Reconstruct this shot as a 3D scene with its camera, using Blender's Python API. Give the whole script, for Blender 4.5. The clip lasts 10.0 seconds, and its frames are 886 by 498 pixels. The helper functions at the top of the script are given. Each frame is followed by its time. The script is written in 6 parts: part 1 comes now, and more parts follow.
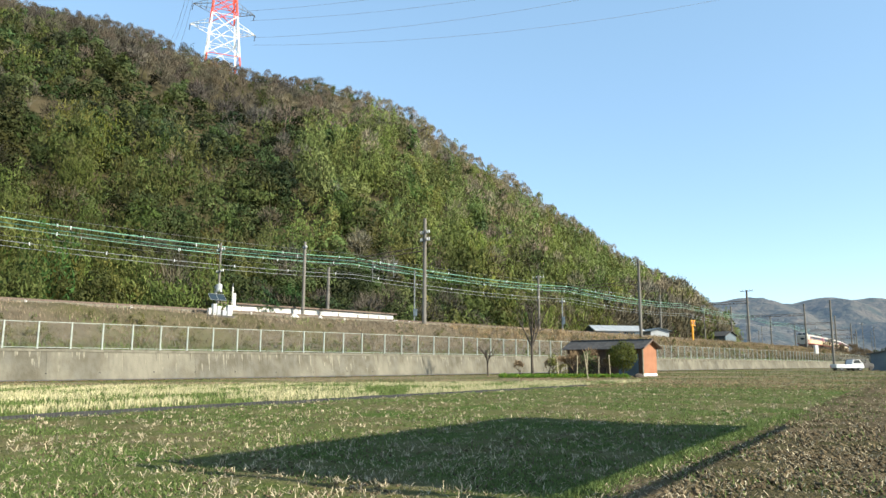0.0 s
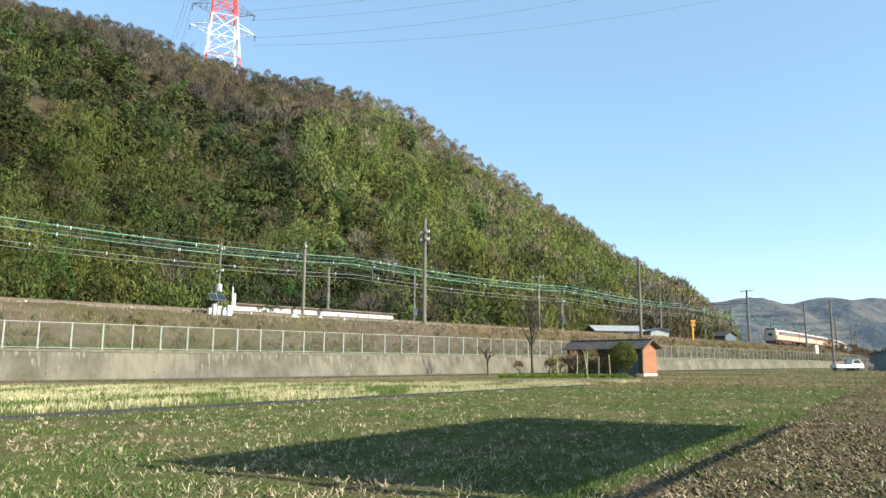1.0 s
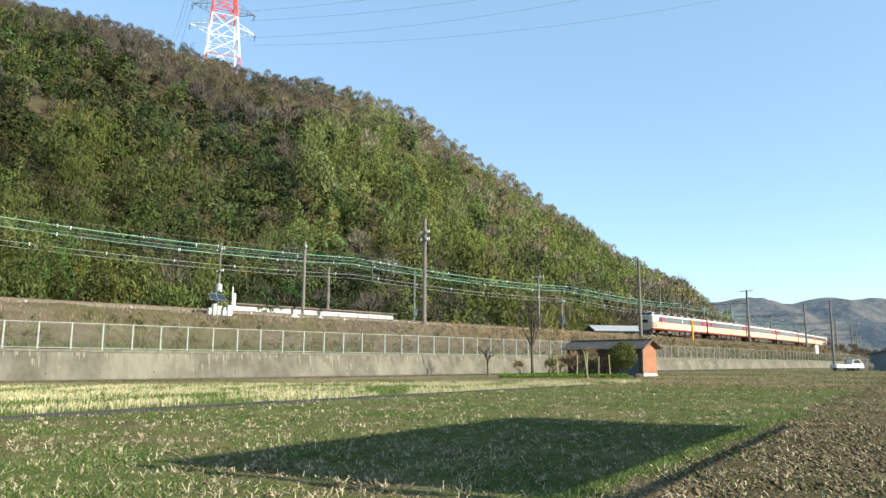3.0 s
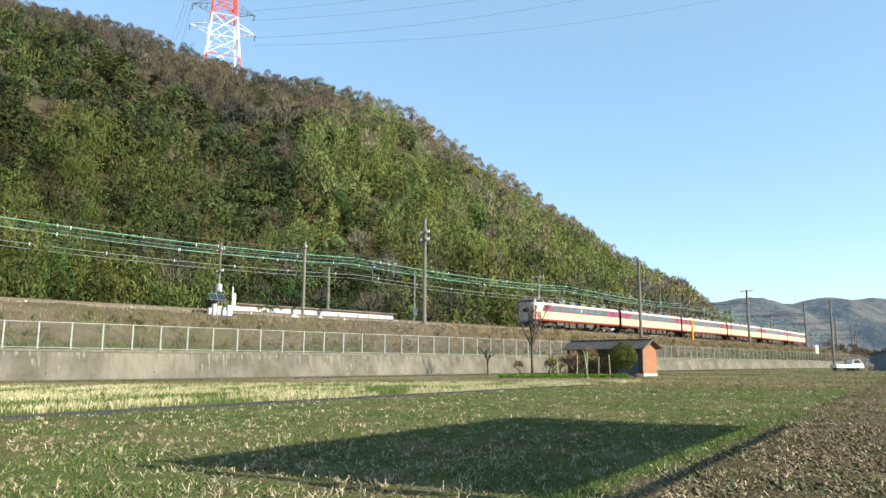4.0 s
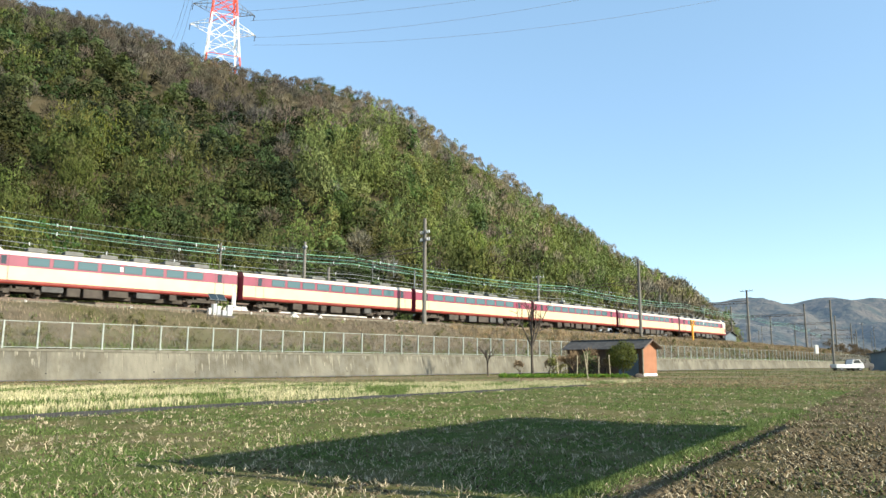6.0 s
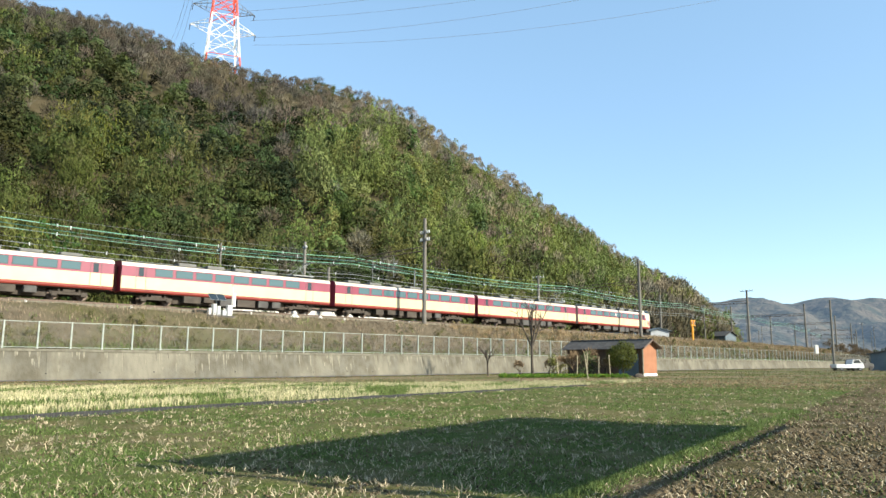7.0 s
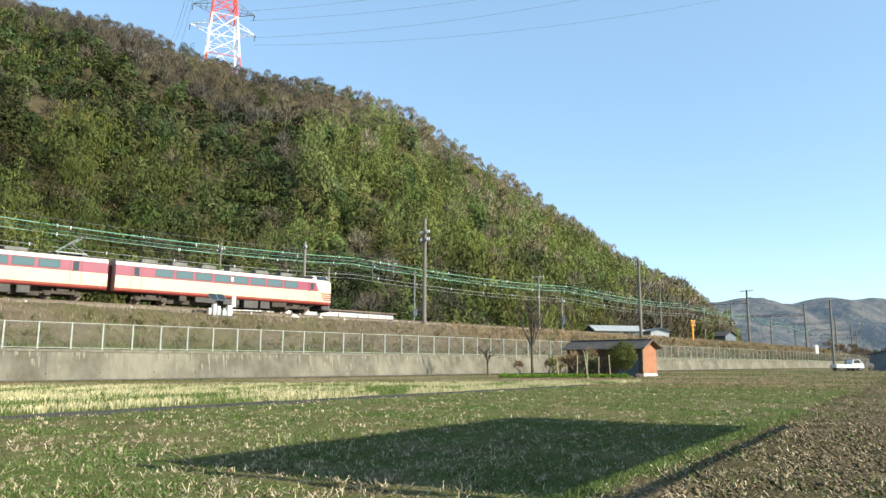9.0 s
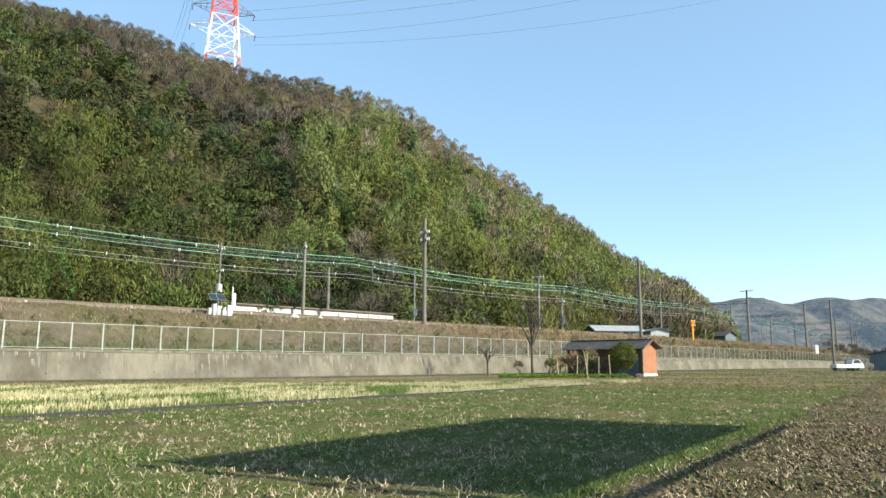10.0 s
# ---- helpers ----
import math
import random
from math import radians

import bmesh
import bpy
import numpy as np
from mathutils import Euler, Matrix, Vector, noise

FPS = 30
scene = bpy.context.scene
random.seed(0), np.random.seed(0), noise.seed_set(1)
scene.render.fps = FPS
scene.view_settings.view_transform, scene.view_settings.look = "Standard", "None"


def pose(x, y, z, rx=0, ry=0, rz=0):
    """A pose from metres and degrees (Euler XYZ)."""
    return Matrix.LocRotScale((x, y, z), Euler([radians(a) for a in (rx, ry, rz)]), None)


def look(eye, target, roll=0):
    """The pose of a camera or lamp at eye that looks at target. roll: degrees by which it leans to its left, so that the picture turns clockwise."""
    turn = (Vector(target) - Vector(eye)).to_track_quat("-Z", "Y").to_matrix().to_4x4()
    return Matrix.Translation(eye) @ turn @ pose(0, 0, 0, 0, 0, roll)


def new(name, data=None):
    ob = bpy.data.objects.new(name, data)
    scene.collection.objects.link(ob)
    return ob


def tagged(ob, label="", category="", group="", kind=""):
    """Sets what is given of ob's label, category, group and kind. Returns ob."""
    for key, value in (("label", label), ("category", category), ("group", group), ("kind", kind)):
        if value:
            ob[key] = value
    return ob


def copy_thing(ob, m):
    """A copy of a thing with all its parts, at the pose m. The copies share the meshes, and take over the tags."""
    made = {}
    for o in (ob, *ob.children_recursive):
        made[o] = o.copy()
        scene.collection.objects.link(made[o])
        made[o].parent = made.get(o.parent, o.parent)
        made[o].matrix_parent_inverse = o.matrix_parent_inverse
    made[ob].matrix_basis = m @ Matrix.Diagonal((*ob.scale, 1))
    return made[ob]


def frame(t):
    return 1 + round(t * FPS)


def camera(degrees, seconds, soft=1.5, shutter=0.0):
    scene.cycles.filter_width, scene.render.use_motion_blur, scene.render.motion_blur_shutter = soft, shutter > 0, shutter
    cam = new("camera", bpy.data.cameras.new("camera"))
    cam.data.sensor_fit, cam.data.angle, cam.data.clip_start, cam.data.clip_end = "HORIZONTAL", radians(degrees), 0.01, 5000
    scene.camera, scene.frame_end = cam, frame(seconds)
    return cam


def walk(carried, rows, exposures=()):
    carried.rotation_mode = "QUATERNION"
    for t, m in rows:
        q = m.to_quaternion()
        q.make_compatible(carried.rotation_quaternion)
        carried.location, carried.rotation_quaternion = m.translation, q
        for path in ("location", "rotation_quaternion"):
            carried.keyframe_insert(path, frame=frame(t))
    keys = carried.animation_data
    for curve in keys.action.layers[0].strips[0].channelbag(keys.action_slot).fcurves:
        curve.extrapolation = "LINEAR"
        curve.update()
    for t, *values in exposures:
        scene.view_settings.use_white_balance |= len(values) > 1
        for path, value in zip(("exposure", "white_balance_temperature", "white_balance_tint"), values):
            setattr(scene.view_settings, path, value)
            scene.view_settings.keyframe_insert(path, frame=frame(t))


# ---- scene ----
# Camera: stands still on the field's edge.
cam = camera(62.97, 10.0, soft=1.5, shutter=0.08)
EYE = (0.0, 0.0, 1.04)
VIEW = pose(*EYE, 90 + 9.02, 0, 0) @ pose(0, 0, 0, 0, 0, 0.22)
walk(cam, [(0, VIEW), (10, VIEW)], exposures=[(0, 1.12, 6500, 6), (10, 1.12, 6500, 6)])

# World, sun.
SUN_AZ, SUN_EL = 118.0, 27.0          # degrees to the right of the view, and up
world = bpy.data.worlds.new("world")
scene.world = world
world.use_nodes = True
wn = world.node_tree
sky = wn.nodes.new("ShaderNodeTexSky")
sky.sky_type = "NISHITA"
sky.sun_disc = False
sky.sun_elevation = radians(SUN_EL)
sky.sun_rotation = radians(SUN_AZ)
sky.air_density, sky.dust_density, sky.ozone_density = 0.8, 0.35, 0.4
wn.nodes["Background"].inputs["Strength"].default_value = 0.15
# flat blue mixed half into the sky, added to even out its brightness
haze = wn.nodes.new("ShaderNodeMix")
haze.data_type = "RGBA"
haze.inputs[0].default_value = 0.5
haze.inputs[7].default_value = (1.16, 2.0, 2.93, 1)
wn.links.new(sky.outputs[0], haze.inputs[6])
wn.links.new(haze.outputs[2], wn.nodes["Background"].inputs[0])
sun = new("sun", bpy.data.lights.new("sun", "SUN"))
sun.data.energy, sun.data.angle, sun.data.color = 5.0, radians(0.53), (1.0, 0.92, 0.79)
to_sun = Vector((math.sin(radians(SUN_AZ)) * math.cos(radians(SUN_EL)),
                 math.cos(radians(SUN_AZ)) * math.cos(radians(SUN_EL)), math.sin(radians(SUN_EL))))
sun.matrix_world = look(to_sun * 100, (0, 0, 0))

# ---- materials ----
def mat(name, colour, rough=0.8, metal=0.0, colour2=None, scale=5.0, bump=0.0, bump_scale=None,
        colour3=None, scale3=None, spec=0.3, island=0.0, attr=None, stretch=None, objrand=0.0):
    """A procedural surface: two colours mixed by fine noise, a third by broad noise, relief, random shade by piece."""
    m = bpy.data.materials.new(name)
    m.use_nodes = True
    nt = m.node_tree
    b = nt.nodes["Principled BSDF"]
    b.inputs["Roughness"].default_value = rough
    b.inputs["Metallic"].default_value = metal
    b.inputs["Specular IOR Level"].default_value = spec
    geo = nt.nodes.new("ShaderNodeNewGeometry")
    tex = nt.nodes.new("ShaderNodeTexCoord")
    src = tex.outputs["Object"]
    if stretch:
        mp = nt.nodes.new("ShaderNodeMapping")
        mp.inputs["Scale"].default_value = stretch
        nt.links.new(src, mp.inputs[0])
        src = mp.outputs[0]
    def mixc(a, bcol, fac):
        mx = nt.nodes.new("ShaderNodeMix")
        mx.data_type = "RGBA"
        for val, sock in ((a, mx.inputs[6]), (bcol, mx.inputs[7])):
            if isinstance(val, tuple):
                sock.default_value = (*val, 1)
            else:
                nt.links.new(val, sock)
        nt.links.new(fac, mx.inputs[0])
        return mx.outputs[2]
    def noise_fac(sc, lo, hi, detail=6.0):
        n = nt.nodes.new("ShaderNodeTexNoise")
        n.inputs["Scale"].default_value = sc
        n.inputs["Detail"].default_value = detail
        nt.links.new(src, n.inputs["Vector"])
        r = nt.nodes.new("ShaderNodeMapRange")
        r.inputs[1].default_value, r.inputs[2].default_value = lo, hi
        nt.links.new(n.outputs[0], r.inputs[0])
        return r.outputs[0], n.outputs[0]
    col = tuple(colour)
    raw = None
    if colour2:
        fac, raw = noise_fac(scale, 0.35, 0.65)
        col = mixc(col, tuple(colour2), fac)
    if colour3:
        fac, _ = noise_fac(scale3 or scale * 0.1, 0.45, 0.65, 4.0)
        col = mixc(col, tuple(colour3), fac)
    if attr:
        at = nt.nodes.new("ShaderNodeAttribute")
        at.attribute_name = attr
        if isinstance(col, tuple):
            rgb = nt.nodes.new("ShaderNodeRGB")
            rgb.outputs[0].default_value = (*col, 1)
            col = rgb.outputs[0]
        mx = nt.nodes.new("ShaderNodeMix")
        mx.data_type, mx.blend_type = "RGBA", "MULTIPLY"
        mx.inputs[0].default_value = 1.0
        nt.links.new(col, mx.inputs[6])
        nt.links.new(at.outputs["Color"], mx.inputs[7])
        col = mx.outputs[2]
    rnd = None
    if island:
        rnd, amt = geo.outputs["Random Per Island"], island
    elif objrand:
        oi = nt.nodes.new("ShaderNodeObjectInfo")
        rnd, amt = oi.outputs["Random"], objrand
    if rnd is not None:
        hsv = nt.nodes.new("ShaderNodeHueSaturation")
        mr = nt.nodes.new("ShaderNodeMapRange")
        mr.inputs[3].default_value, mr.inputs[4].default_value = 1 - amt, 1 + amt
        nt.links.new(rnd, mr.inputs[0])
        nt.links.new(mr.outputs[0], hsv.inputs["Value"])
        if isinstance(col, tuple):
            hsv.inputs["Color"].default_value = (*col, 1)
        else:
            nt.links.new(col, hsv.inputs["Color"])
        col = hsv.outputs[0]
    if isinstance(col, tuple):
        b.inputs["Base Color"].default_value = (*col, 1)
    else:
        nt.links.new(col, b.inputs["Base Color"])
    if bump:
        n = nt.nodes.new("ShaderNodeTexNoise")
        n.inputs["Scale"].default_value = bump_scale or scale * 2
        n.inputs["Detail"].default_value = 8
        nt.links.new(src, n.inputs["Vector"])
        bp = nt.nodes.new("ShaderNodeBump")
        bp.inputs["Strength"].default_value = 1.0
        bp.inputs["Distance"].default_value = bump
        nt.links.new(n.outputs[0], bp.inputs["Height"])
        nt.links.new(bp.outputs[0], b.inputs["Normal"])
    return m


M_EARTH = mat("earth_ground", (0.123, 0.1082, 0.0656), 0.95, colour2=(0.1804, 0.1517, 0.0984), scale=2.0, bump=0.03, colour3=(0.0697, 0.0902, 0.0287), scale3=0.15, spec=0.02)
M_FIELD = mat("field_soil", (0.0943, 0.0902, 0.0328), 0.95, colour2=(0.128, 0.114, 0.06), scale=5, bump=0.04, bump_scale=22, colour3=(0.055, 0.088, 0.02), scale3=0.45, spec=0.02)
M_PLOUGH = mat("ploughed_soil", (0.076, 0.057, 0.034), 0.95, colour2=(0.138, 0.108, 0.066), scale=18, bump=0.05, bump_scale=26, colour3=(0.0574, 0.0541, 0.023), scale3=0.5, spec=0.02)
M_STRAWF = mat("stubble_ground", (0.1394, 0.1312, 0.0492), 0.95, colour2=(0.0738, 0.1066, 0.0246), scale=0.8, bump=0.03, bump_scale=8, spec=0.02)
M_STRAW = mat("straw", (0.3526, 0.2952, 0.1968), 0.8, island=0.6, spec=0.2)
M_STRAWB = mat("bright_straw", (0.3772, 0.3444, 0.1968), 0.8, island=0.25, spec=0.2)
M_GRASS = mat("grass_blade", (0.108, 0.148, 0.042), 0.7, island=0.4, spec=0.2)
M_DRYGRASS = mat("dry_grass", (0.148, 0.122, 0.086), 0.9, island=0.4, spec=0.1, attr="tint")
M_BANK = mat("bank_soil", (0.082, 0.068, 0.047), 0.95, colour2=(0.122, 0.1, 0.068), scale=1.2, bump=0.05, bump_scale=6, colour3=(0.0779, 0.0738, 0.0312), scale3=0.12, spec=0.02)
M_BALLAST = mat("ballast", (0.0984, 0.0779, 0.0574), 0.95, colour2=(0.1558, 0.1271, 0.0984), scale=14, bump=0.04, bump_scale=20, spec=0.02)
M_RAIL = mat("rusty_rail", (0.085, 0.062, 0.048), 0.6, 0.4, colour2=(0.12, 0.09, 0.07), scale=6)
M_ROAD = mat("road_asphalt", (0.1066, 0.1025, 0.1), 0.9, colour2=(0.1353, 0.1296, 0.123), scale=3, bump=0.008, bump_scale=40, spec=0.02)
M_CONC = mat("wall_concrete", (0.126, 0.12, 0.098), 0.92, colour2=(0.0943, 0.0853, 0.0631), scale=1.7, bump=0.03, bump_scale=9,
             colour3=(0.1681, 0.1558, 0.1214), scale3=0.45, stretch=(1, 1, 0.75), objrand=0.05, spec=0.02)
def rain_stains(m, colour, lo, hi):
    """Dark vertical runs left by rain."""
    t = m.node_tree
    b = t.nodes["Principled BSDF"]
    tc = t.nodes.new("ShaderNodeTexCoord")
    mp = t.nodes.new("ShaderNodeMapping")
    mp.inputs["Scale"].default_value = (4.6, 4.6, 0.2)
    n = t.nodes.new("ShaderNodeTexNoise")
    n.inputs["Scale"].default_value = 1.0
    n.inputs["Detail"].default_value = 5
    mr = t.nodes.new("ShaderNodeMapRange")
    mr.inputs[1].default_value, mr.inputs[2].default_value, mr.inputs[4].default_value = lo, hi, 0.24
    mx = t.nodes.new("ShaderNodeMix")
    mx.data_type = "RGBA"
    mx.inputs[7].default_value = (*colour, 1)
    t.links.new(tc.outputs["Object"], mp.inputs[0])
    t.links.new(mp.outputs[0], n.inputs["Vector"])
    t.links.new(n.outputs[0], mr.inputs[0])
    t.links.new(mr.outputs[0], mx.inputs[0])
    t.links.new(b.inputs["Base Color"].links[0].from_socket, mx.inputs[6])
    t.links.new(mx.outputs[2], b.inputs["Base Color"])


rain_stains(M_CONC, (0.07, 0.063, 0.045), 0.47, 0.68)
M_CONC2 = mat("coping_concrete", (0.1804, 0.1681, 0.1328), 0.9, colour2=(0.1107, 0.1025, 0.0787), scale=2.2, bump=0.01, spec=0.02)
M_STAIND = mat("damp_stain", (0.0697, 0.0615, 0.0451), 0.95, colour2=(0.0984, 0.0886, 0.0656), scale=5, spec=0.02)
M_STAIN = mat("lime_stain", (0.2214, 0.205, 0.1599), 0.9, colour2=(0.164, 0.1517, 0.1189), scale=6, spec=0.02)
M_FENCE = mat("pale_green_paint", (0.29, 0.315, 0.28), 0.5, colour2=(0.20, 0.225, 0.195), scale=4, spec=0.4)
M_NET = mat("fence_wire", (0.2, 0.205, 0.19), 0.5, 0.3)
M_POLE = mat("pole_concrete", (0.1804, 0.1681, 0.1476), 0.85, colour2=(0.1312, 0.1214, 0.1066), scale=2, bump=0.005, stretch=(1, 1, 0.2), spec=0.02)
M_RUST = mat("brown_steel", (0.10, 0.075, 0.06), 0.7, 0.3, colour2=(0.15, 0.11, 0.085), scale=3)
M_STEEL = mat("galvanised_steel", (0.2132, 0.2255, 0.2255), 0.5, 0.3, colour2=(0.164, 0.1722, 0.1722), scale=4)
M_WIRE = mat("green_cable", (0.1066, 0.246, 0.164), 0.5, 0.1, colour2=(0.1394, 0.2952, 0.205), scale=2)
M_WIRED = mat("dark_cable", (0.10, 0.105, 0.10), 0.6)
M_INSUL = mat("white_porcelain", (0.55, 0.56, 0.54), 0.3, colour2=(0.48, 0.49, 0.47), scale=9)
M_WHITE = mat("white_paint", (0.60, 0.585, 0.55), 0.6, colour2=(0.52, 0.50, 0.46), scale=2)
M_TRUCKW = mat("white_car_paint", (0.62, 0.62, 0.62), 0.25, spec=0.5)
M_DARK = mat("dark_rubber", (0.02, 0.02, 0.02), 0.8, colour2=(0.035, 0.033, 0.03), scale=5)
M_GLASSD = mat("dark_glass", (0.02, 0.03, 0.035), 0.08, spec=0.6)
M_WOOD = mat("weathered_boards", (0.075, 0.045, 0.03), 0.85, colour2=(0.11, 0.07, 0.045), scale=6, stretch=(6, 6, 0.6), bump=0.006, objrand=0.25)
M_ORANGE = mat("orange_mortar", (0.2952, 0.1435, 0.0861), 0.9, colour2=(0.2542, 0.1214, 0.0738), scale=1.5, bump=0.004, bump_scale=40, spec=0.02)
M_ROOFG = mat("grey_roof_tile", (0.0697, 0.064, 0.0574), 0.8, colour2=(0.0984, 0.0902, 0.082), scale=3, bump=0.01, objrand=0.2)
M_TINW = mat("white_tin", (0.3444, 0.3608, 0.369), 0.5, colour2=(0.2788, 0.2952, 0.3034), scale=1)
M_TINB = mat("blue_grey_tin", (0.1066, 0.1353, 0.1558), 0.55, colour2=(0.082, 0.1066, 0.123), scale=1)
M_BARK = mat("grey_bark", (0.085, 0.068, 0.053), 0.9, colour2=(0.055, 0.043, 0.034), scale=10, bump=0.01)
M_RED = mat("pylon_red", (0.72, 0.09, 0.05), 0.5, colour2=(0.66, 0.08, 0.045), scale=1)
M_PYW = mat("pylon_white", (0.82, 0.82, 0.80), 0.5, colour2=(0.76, 0.76, 0.74), scale=1)
# train
M_CREAM = mat("cream_paint", (0.5412, 0.4428, 0.2542), 0.35, spec=0.5, colour2=(0.5002, 0.4018, 0.2255), scale=0.8)
M_CREAM_W = mat("pale_cream_paint", (0.492, 0.4346, 0.3444), 0.35, spec=0.5, colour2=(0.451, 0.3936, 0.3034), scale=0.8)
M_CRIM = mat("crimson_paint", (0.205, 0.0295, 0.059), 0.35, spec=0.5, colour2=(0.1763, 0.0262, 0.0508), scale=0.8)
M_SKIRTR = mat("red_skirt_paint", (0.2214, 0.0328, 0.023), 0.45, spec=0.4, colour2=(0.164, 0.0246, 0.018), scale=0.8)
M_TROOF = mat("dusty_roof_grey", (0.0738, 0.0672, 0.0623), 0.8, colour2=(0.0533, 0.0492, 0.0451), scale=1.5)
M_ACU = mat("rooftop_unit_grey", (0.15, 0.15, 0.14), 0.7, colour2=(0.10, 0.098, 0.09), scale=2.5)
M_TGLASS = mat("train_glass", (0.055, 0.102, 0.112), 0.12, spec=0.6)
M_UNDER = mat("underfloor_grime", (0.0451, 0.0369, 0.0303), 0.9, colour2=(0.0738, 0.0615, 0.0492), scale=2)
M_UNDERG = mat("underfloor_grey", (0.082, 0.0804, 0.0754), 0.8, colour2=(0.0533, 0.0492, 0.0459), scale=2)
M_BELLOW = mat("gangway_bellows", (0.10, 0.035, 0.03), 0.9)
# woods
M_LEAF = mat("woodland_leaf", (0.056, 0.068, 0.023), 0.75, island=0.12, attr="tint", spec=0.12)
def thin_leaf(m, share_through):
    """Lets part of the light through a leaf."""
    t = m.node_tree
    b = t.nodes["Principled BSDF"]
    tr = t.nodes.new("ShaderNodeBsdfTranslucent")
    t.links.new(b.inputs["Base Color"].links[0].from_socket, tr.inputs["Color"])
    mx = t.nodes.new("ShaderNodeMixShader")
    mx.inputs[0].default_value = share_through
    t.links.new(b.outputs[0], mx.inputs[1])
    t.links.new(tr.outputs[0], mx.inputs[2])
    t.links.new(mx.outputs[0], t.nodes["Material Output"].inputs["Surface"])


thin_leaf(M_LEAF, 0.22)
thin_leaf(M_GRASS, 0.3)
M_TWIG = mat("woodland_twig", (0.1189, 0.0984, 0.0681), 0.9, island=0.15, attr="tint", spec=0.1)
M_HILL = mat("hill_floor", (0.0451, 0.041, 0.0197), 0.95, colour2=(0.0697, 0.0574, 0.0344), scale=0.3, bump=0.3, bump_scale=0.8, spec=0.02)
M_FARHILL_GLOW = mat("far_mountain", (0.034, 0.041, 0.034), 1.0, colour2=(0.1025, 0.0861, 0.0656), scale=0.028, bump=14, bump_scale=0.045, spec=0.02)
nt = M_FARHILL_GLOW.node_tree
# faint blue emission stands in for the haze of distance
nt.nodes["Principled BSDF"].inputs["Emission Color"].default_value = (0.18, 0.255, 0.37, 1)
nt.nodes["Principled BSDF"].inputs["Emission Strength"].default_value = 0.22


# ---- mesh helpers ----
def mesh_ob(name, verts, faces, material, parent=None, label="", smooth=False, mats=None, slots=None):
    me = bpy.data.meshes.new(name)
    me.from_pydata([tuple(v) for v in verts], [], [tuple(f) for f in faces])
    for m in (mats or [material]):
        me.materials.append(m)
    if slots is not None:
        me.polygons.foreach_set("material_index", slots)
    if smooth:
        me.polygons.foreach_set("use_smooth", [True] * len(me.polygons))
    me.update()
    ob = new(name, me)
    if parent:
        ob.parent = parent
    if label:
        tagged(ob, label)
    return ob


def part(name, bm, material, parent, label="", smooth=False):
    me = bpy.data.meshes.new(name)
    bm.to_mesh(me)
    bm.free()
    me.materials.append(material)
    if smooth:
        me.polygons.foreach_set("use_smooth", [True] * len(me.polygons))
    ob = new(name, me)
    ob.parent = parent
    if label:
        tagged(ob, label)
    return ob


def share(ob, m, parent=None):
    """Another object on the same mesh."""
    o = new(ob.name.split(".")[0], ob.data)
    o.parent = parent if parent is not None else ob.parent
    o.matrix_basis = m
    return o


def box(bm, cx, cy, cz, sx, sy, sz, bevel=0.0, rz=0.0):
    m = Matrix.Translation((cx, cy, cz)) @ Matrix.Rotation(rz, 4, "Z") @ Matrix.Diagonal((sx, sy, sz, 1))
    r = bmesh.ops.create_cube(bm, size=1, matrix=m)
    if bevel:
        ed = list({e for v in r["verts"] for e in v.link_edges})
        bmesh.ops.bevel(bm, geom=ed, offset=bevel, segments=2, affect="EDGES", profile=0.5)
    return bm


def rod(bm, a, b, r1, r2=None, seg=6):
    a, b = Vector(a), Vector(b)
    d = b - a
    q = d.to_track_quat("Z", "Y").to_matrix().to_4x4()
    bmesh.ops.create_cone(bm, cap_ends=True, segments=seg, radius1=r1, radius2=r1 if r2 is None else r2, depth=d.length,
                          matrix=Matrix.Translation((a + b) / 2) @ q)
    return bm


def empty(name, m, label, category, group="", kind=""):
    e = new(name)
    e.empty_display_size = 0.2
    e.matrix_basis = m
    return tagged(e, label, category, group, kind)


def big_mesh(name, V, F, material, tint=None, smooth=False):
    """One mesh from arrays; F holds quads or triangles; tint is a colour for each face."""
    me = bpy.data.meshes.new(name)
    n, k = F.shape
    me.vertices.add(len(V))
    me.vertices.foreach_set("co", np.ascontiguousarray(V, dtype=np.float32).ravel())
    me.loops.add(n * k)
    me.loops.foreach_set("vertex_index", np.ascontiguousarray(F, dtype=np.int32).ravel())
    me.polygons.add(n)
    me.polygons.foreach_set("loop_start", np.arange(0, n * k, k, dtype=np.int32))
    me.polygons.foreach_set("loop_total", np.full(n, k, dtype=np.int32))
    if smooth:
        me.polygons.foreach_set("use_smooth", np.ones(n, dtype=bool))
    me.materials.append(material)
    if tint is not None:
        at = me.attributes.new("tint", "FLOAT_COLOR", "FACE")
        c = np.ones((n, 4), np.float32)
        c[:, :3] = tint
        at.data.foreach_set("color", c.ravel())
    me.update(calc_edges=True)
    return new(name, me)


RNG = np.random.default_rng(7)

# ---- the railway's line ----
D0, PHI, S1, LT, KURV = 59.72, 0.8253, 29.55, 13.5, 0.0011
_u = np.linspace(0, 900, 1801)
_k = np.clip(_u / LT, 0, 1) * KURV
_k = np.where(_u > 420, 0, _k)
_th = np.concatenate([[0], np.cumsum((_k[1:] + _k[:-1]) / 2 * np.diff(_u))])
_mid = (_th[1:] + _th[:-1]) / 2
_a = np.concatenate([[0], np.cumsum(np.cos(_mid) * np.diff(_u))])
_b = np.concatenate([[0], np.cumsum(np.sin(_mid) * np.diff(_u))])


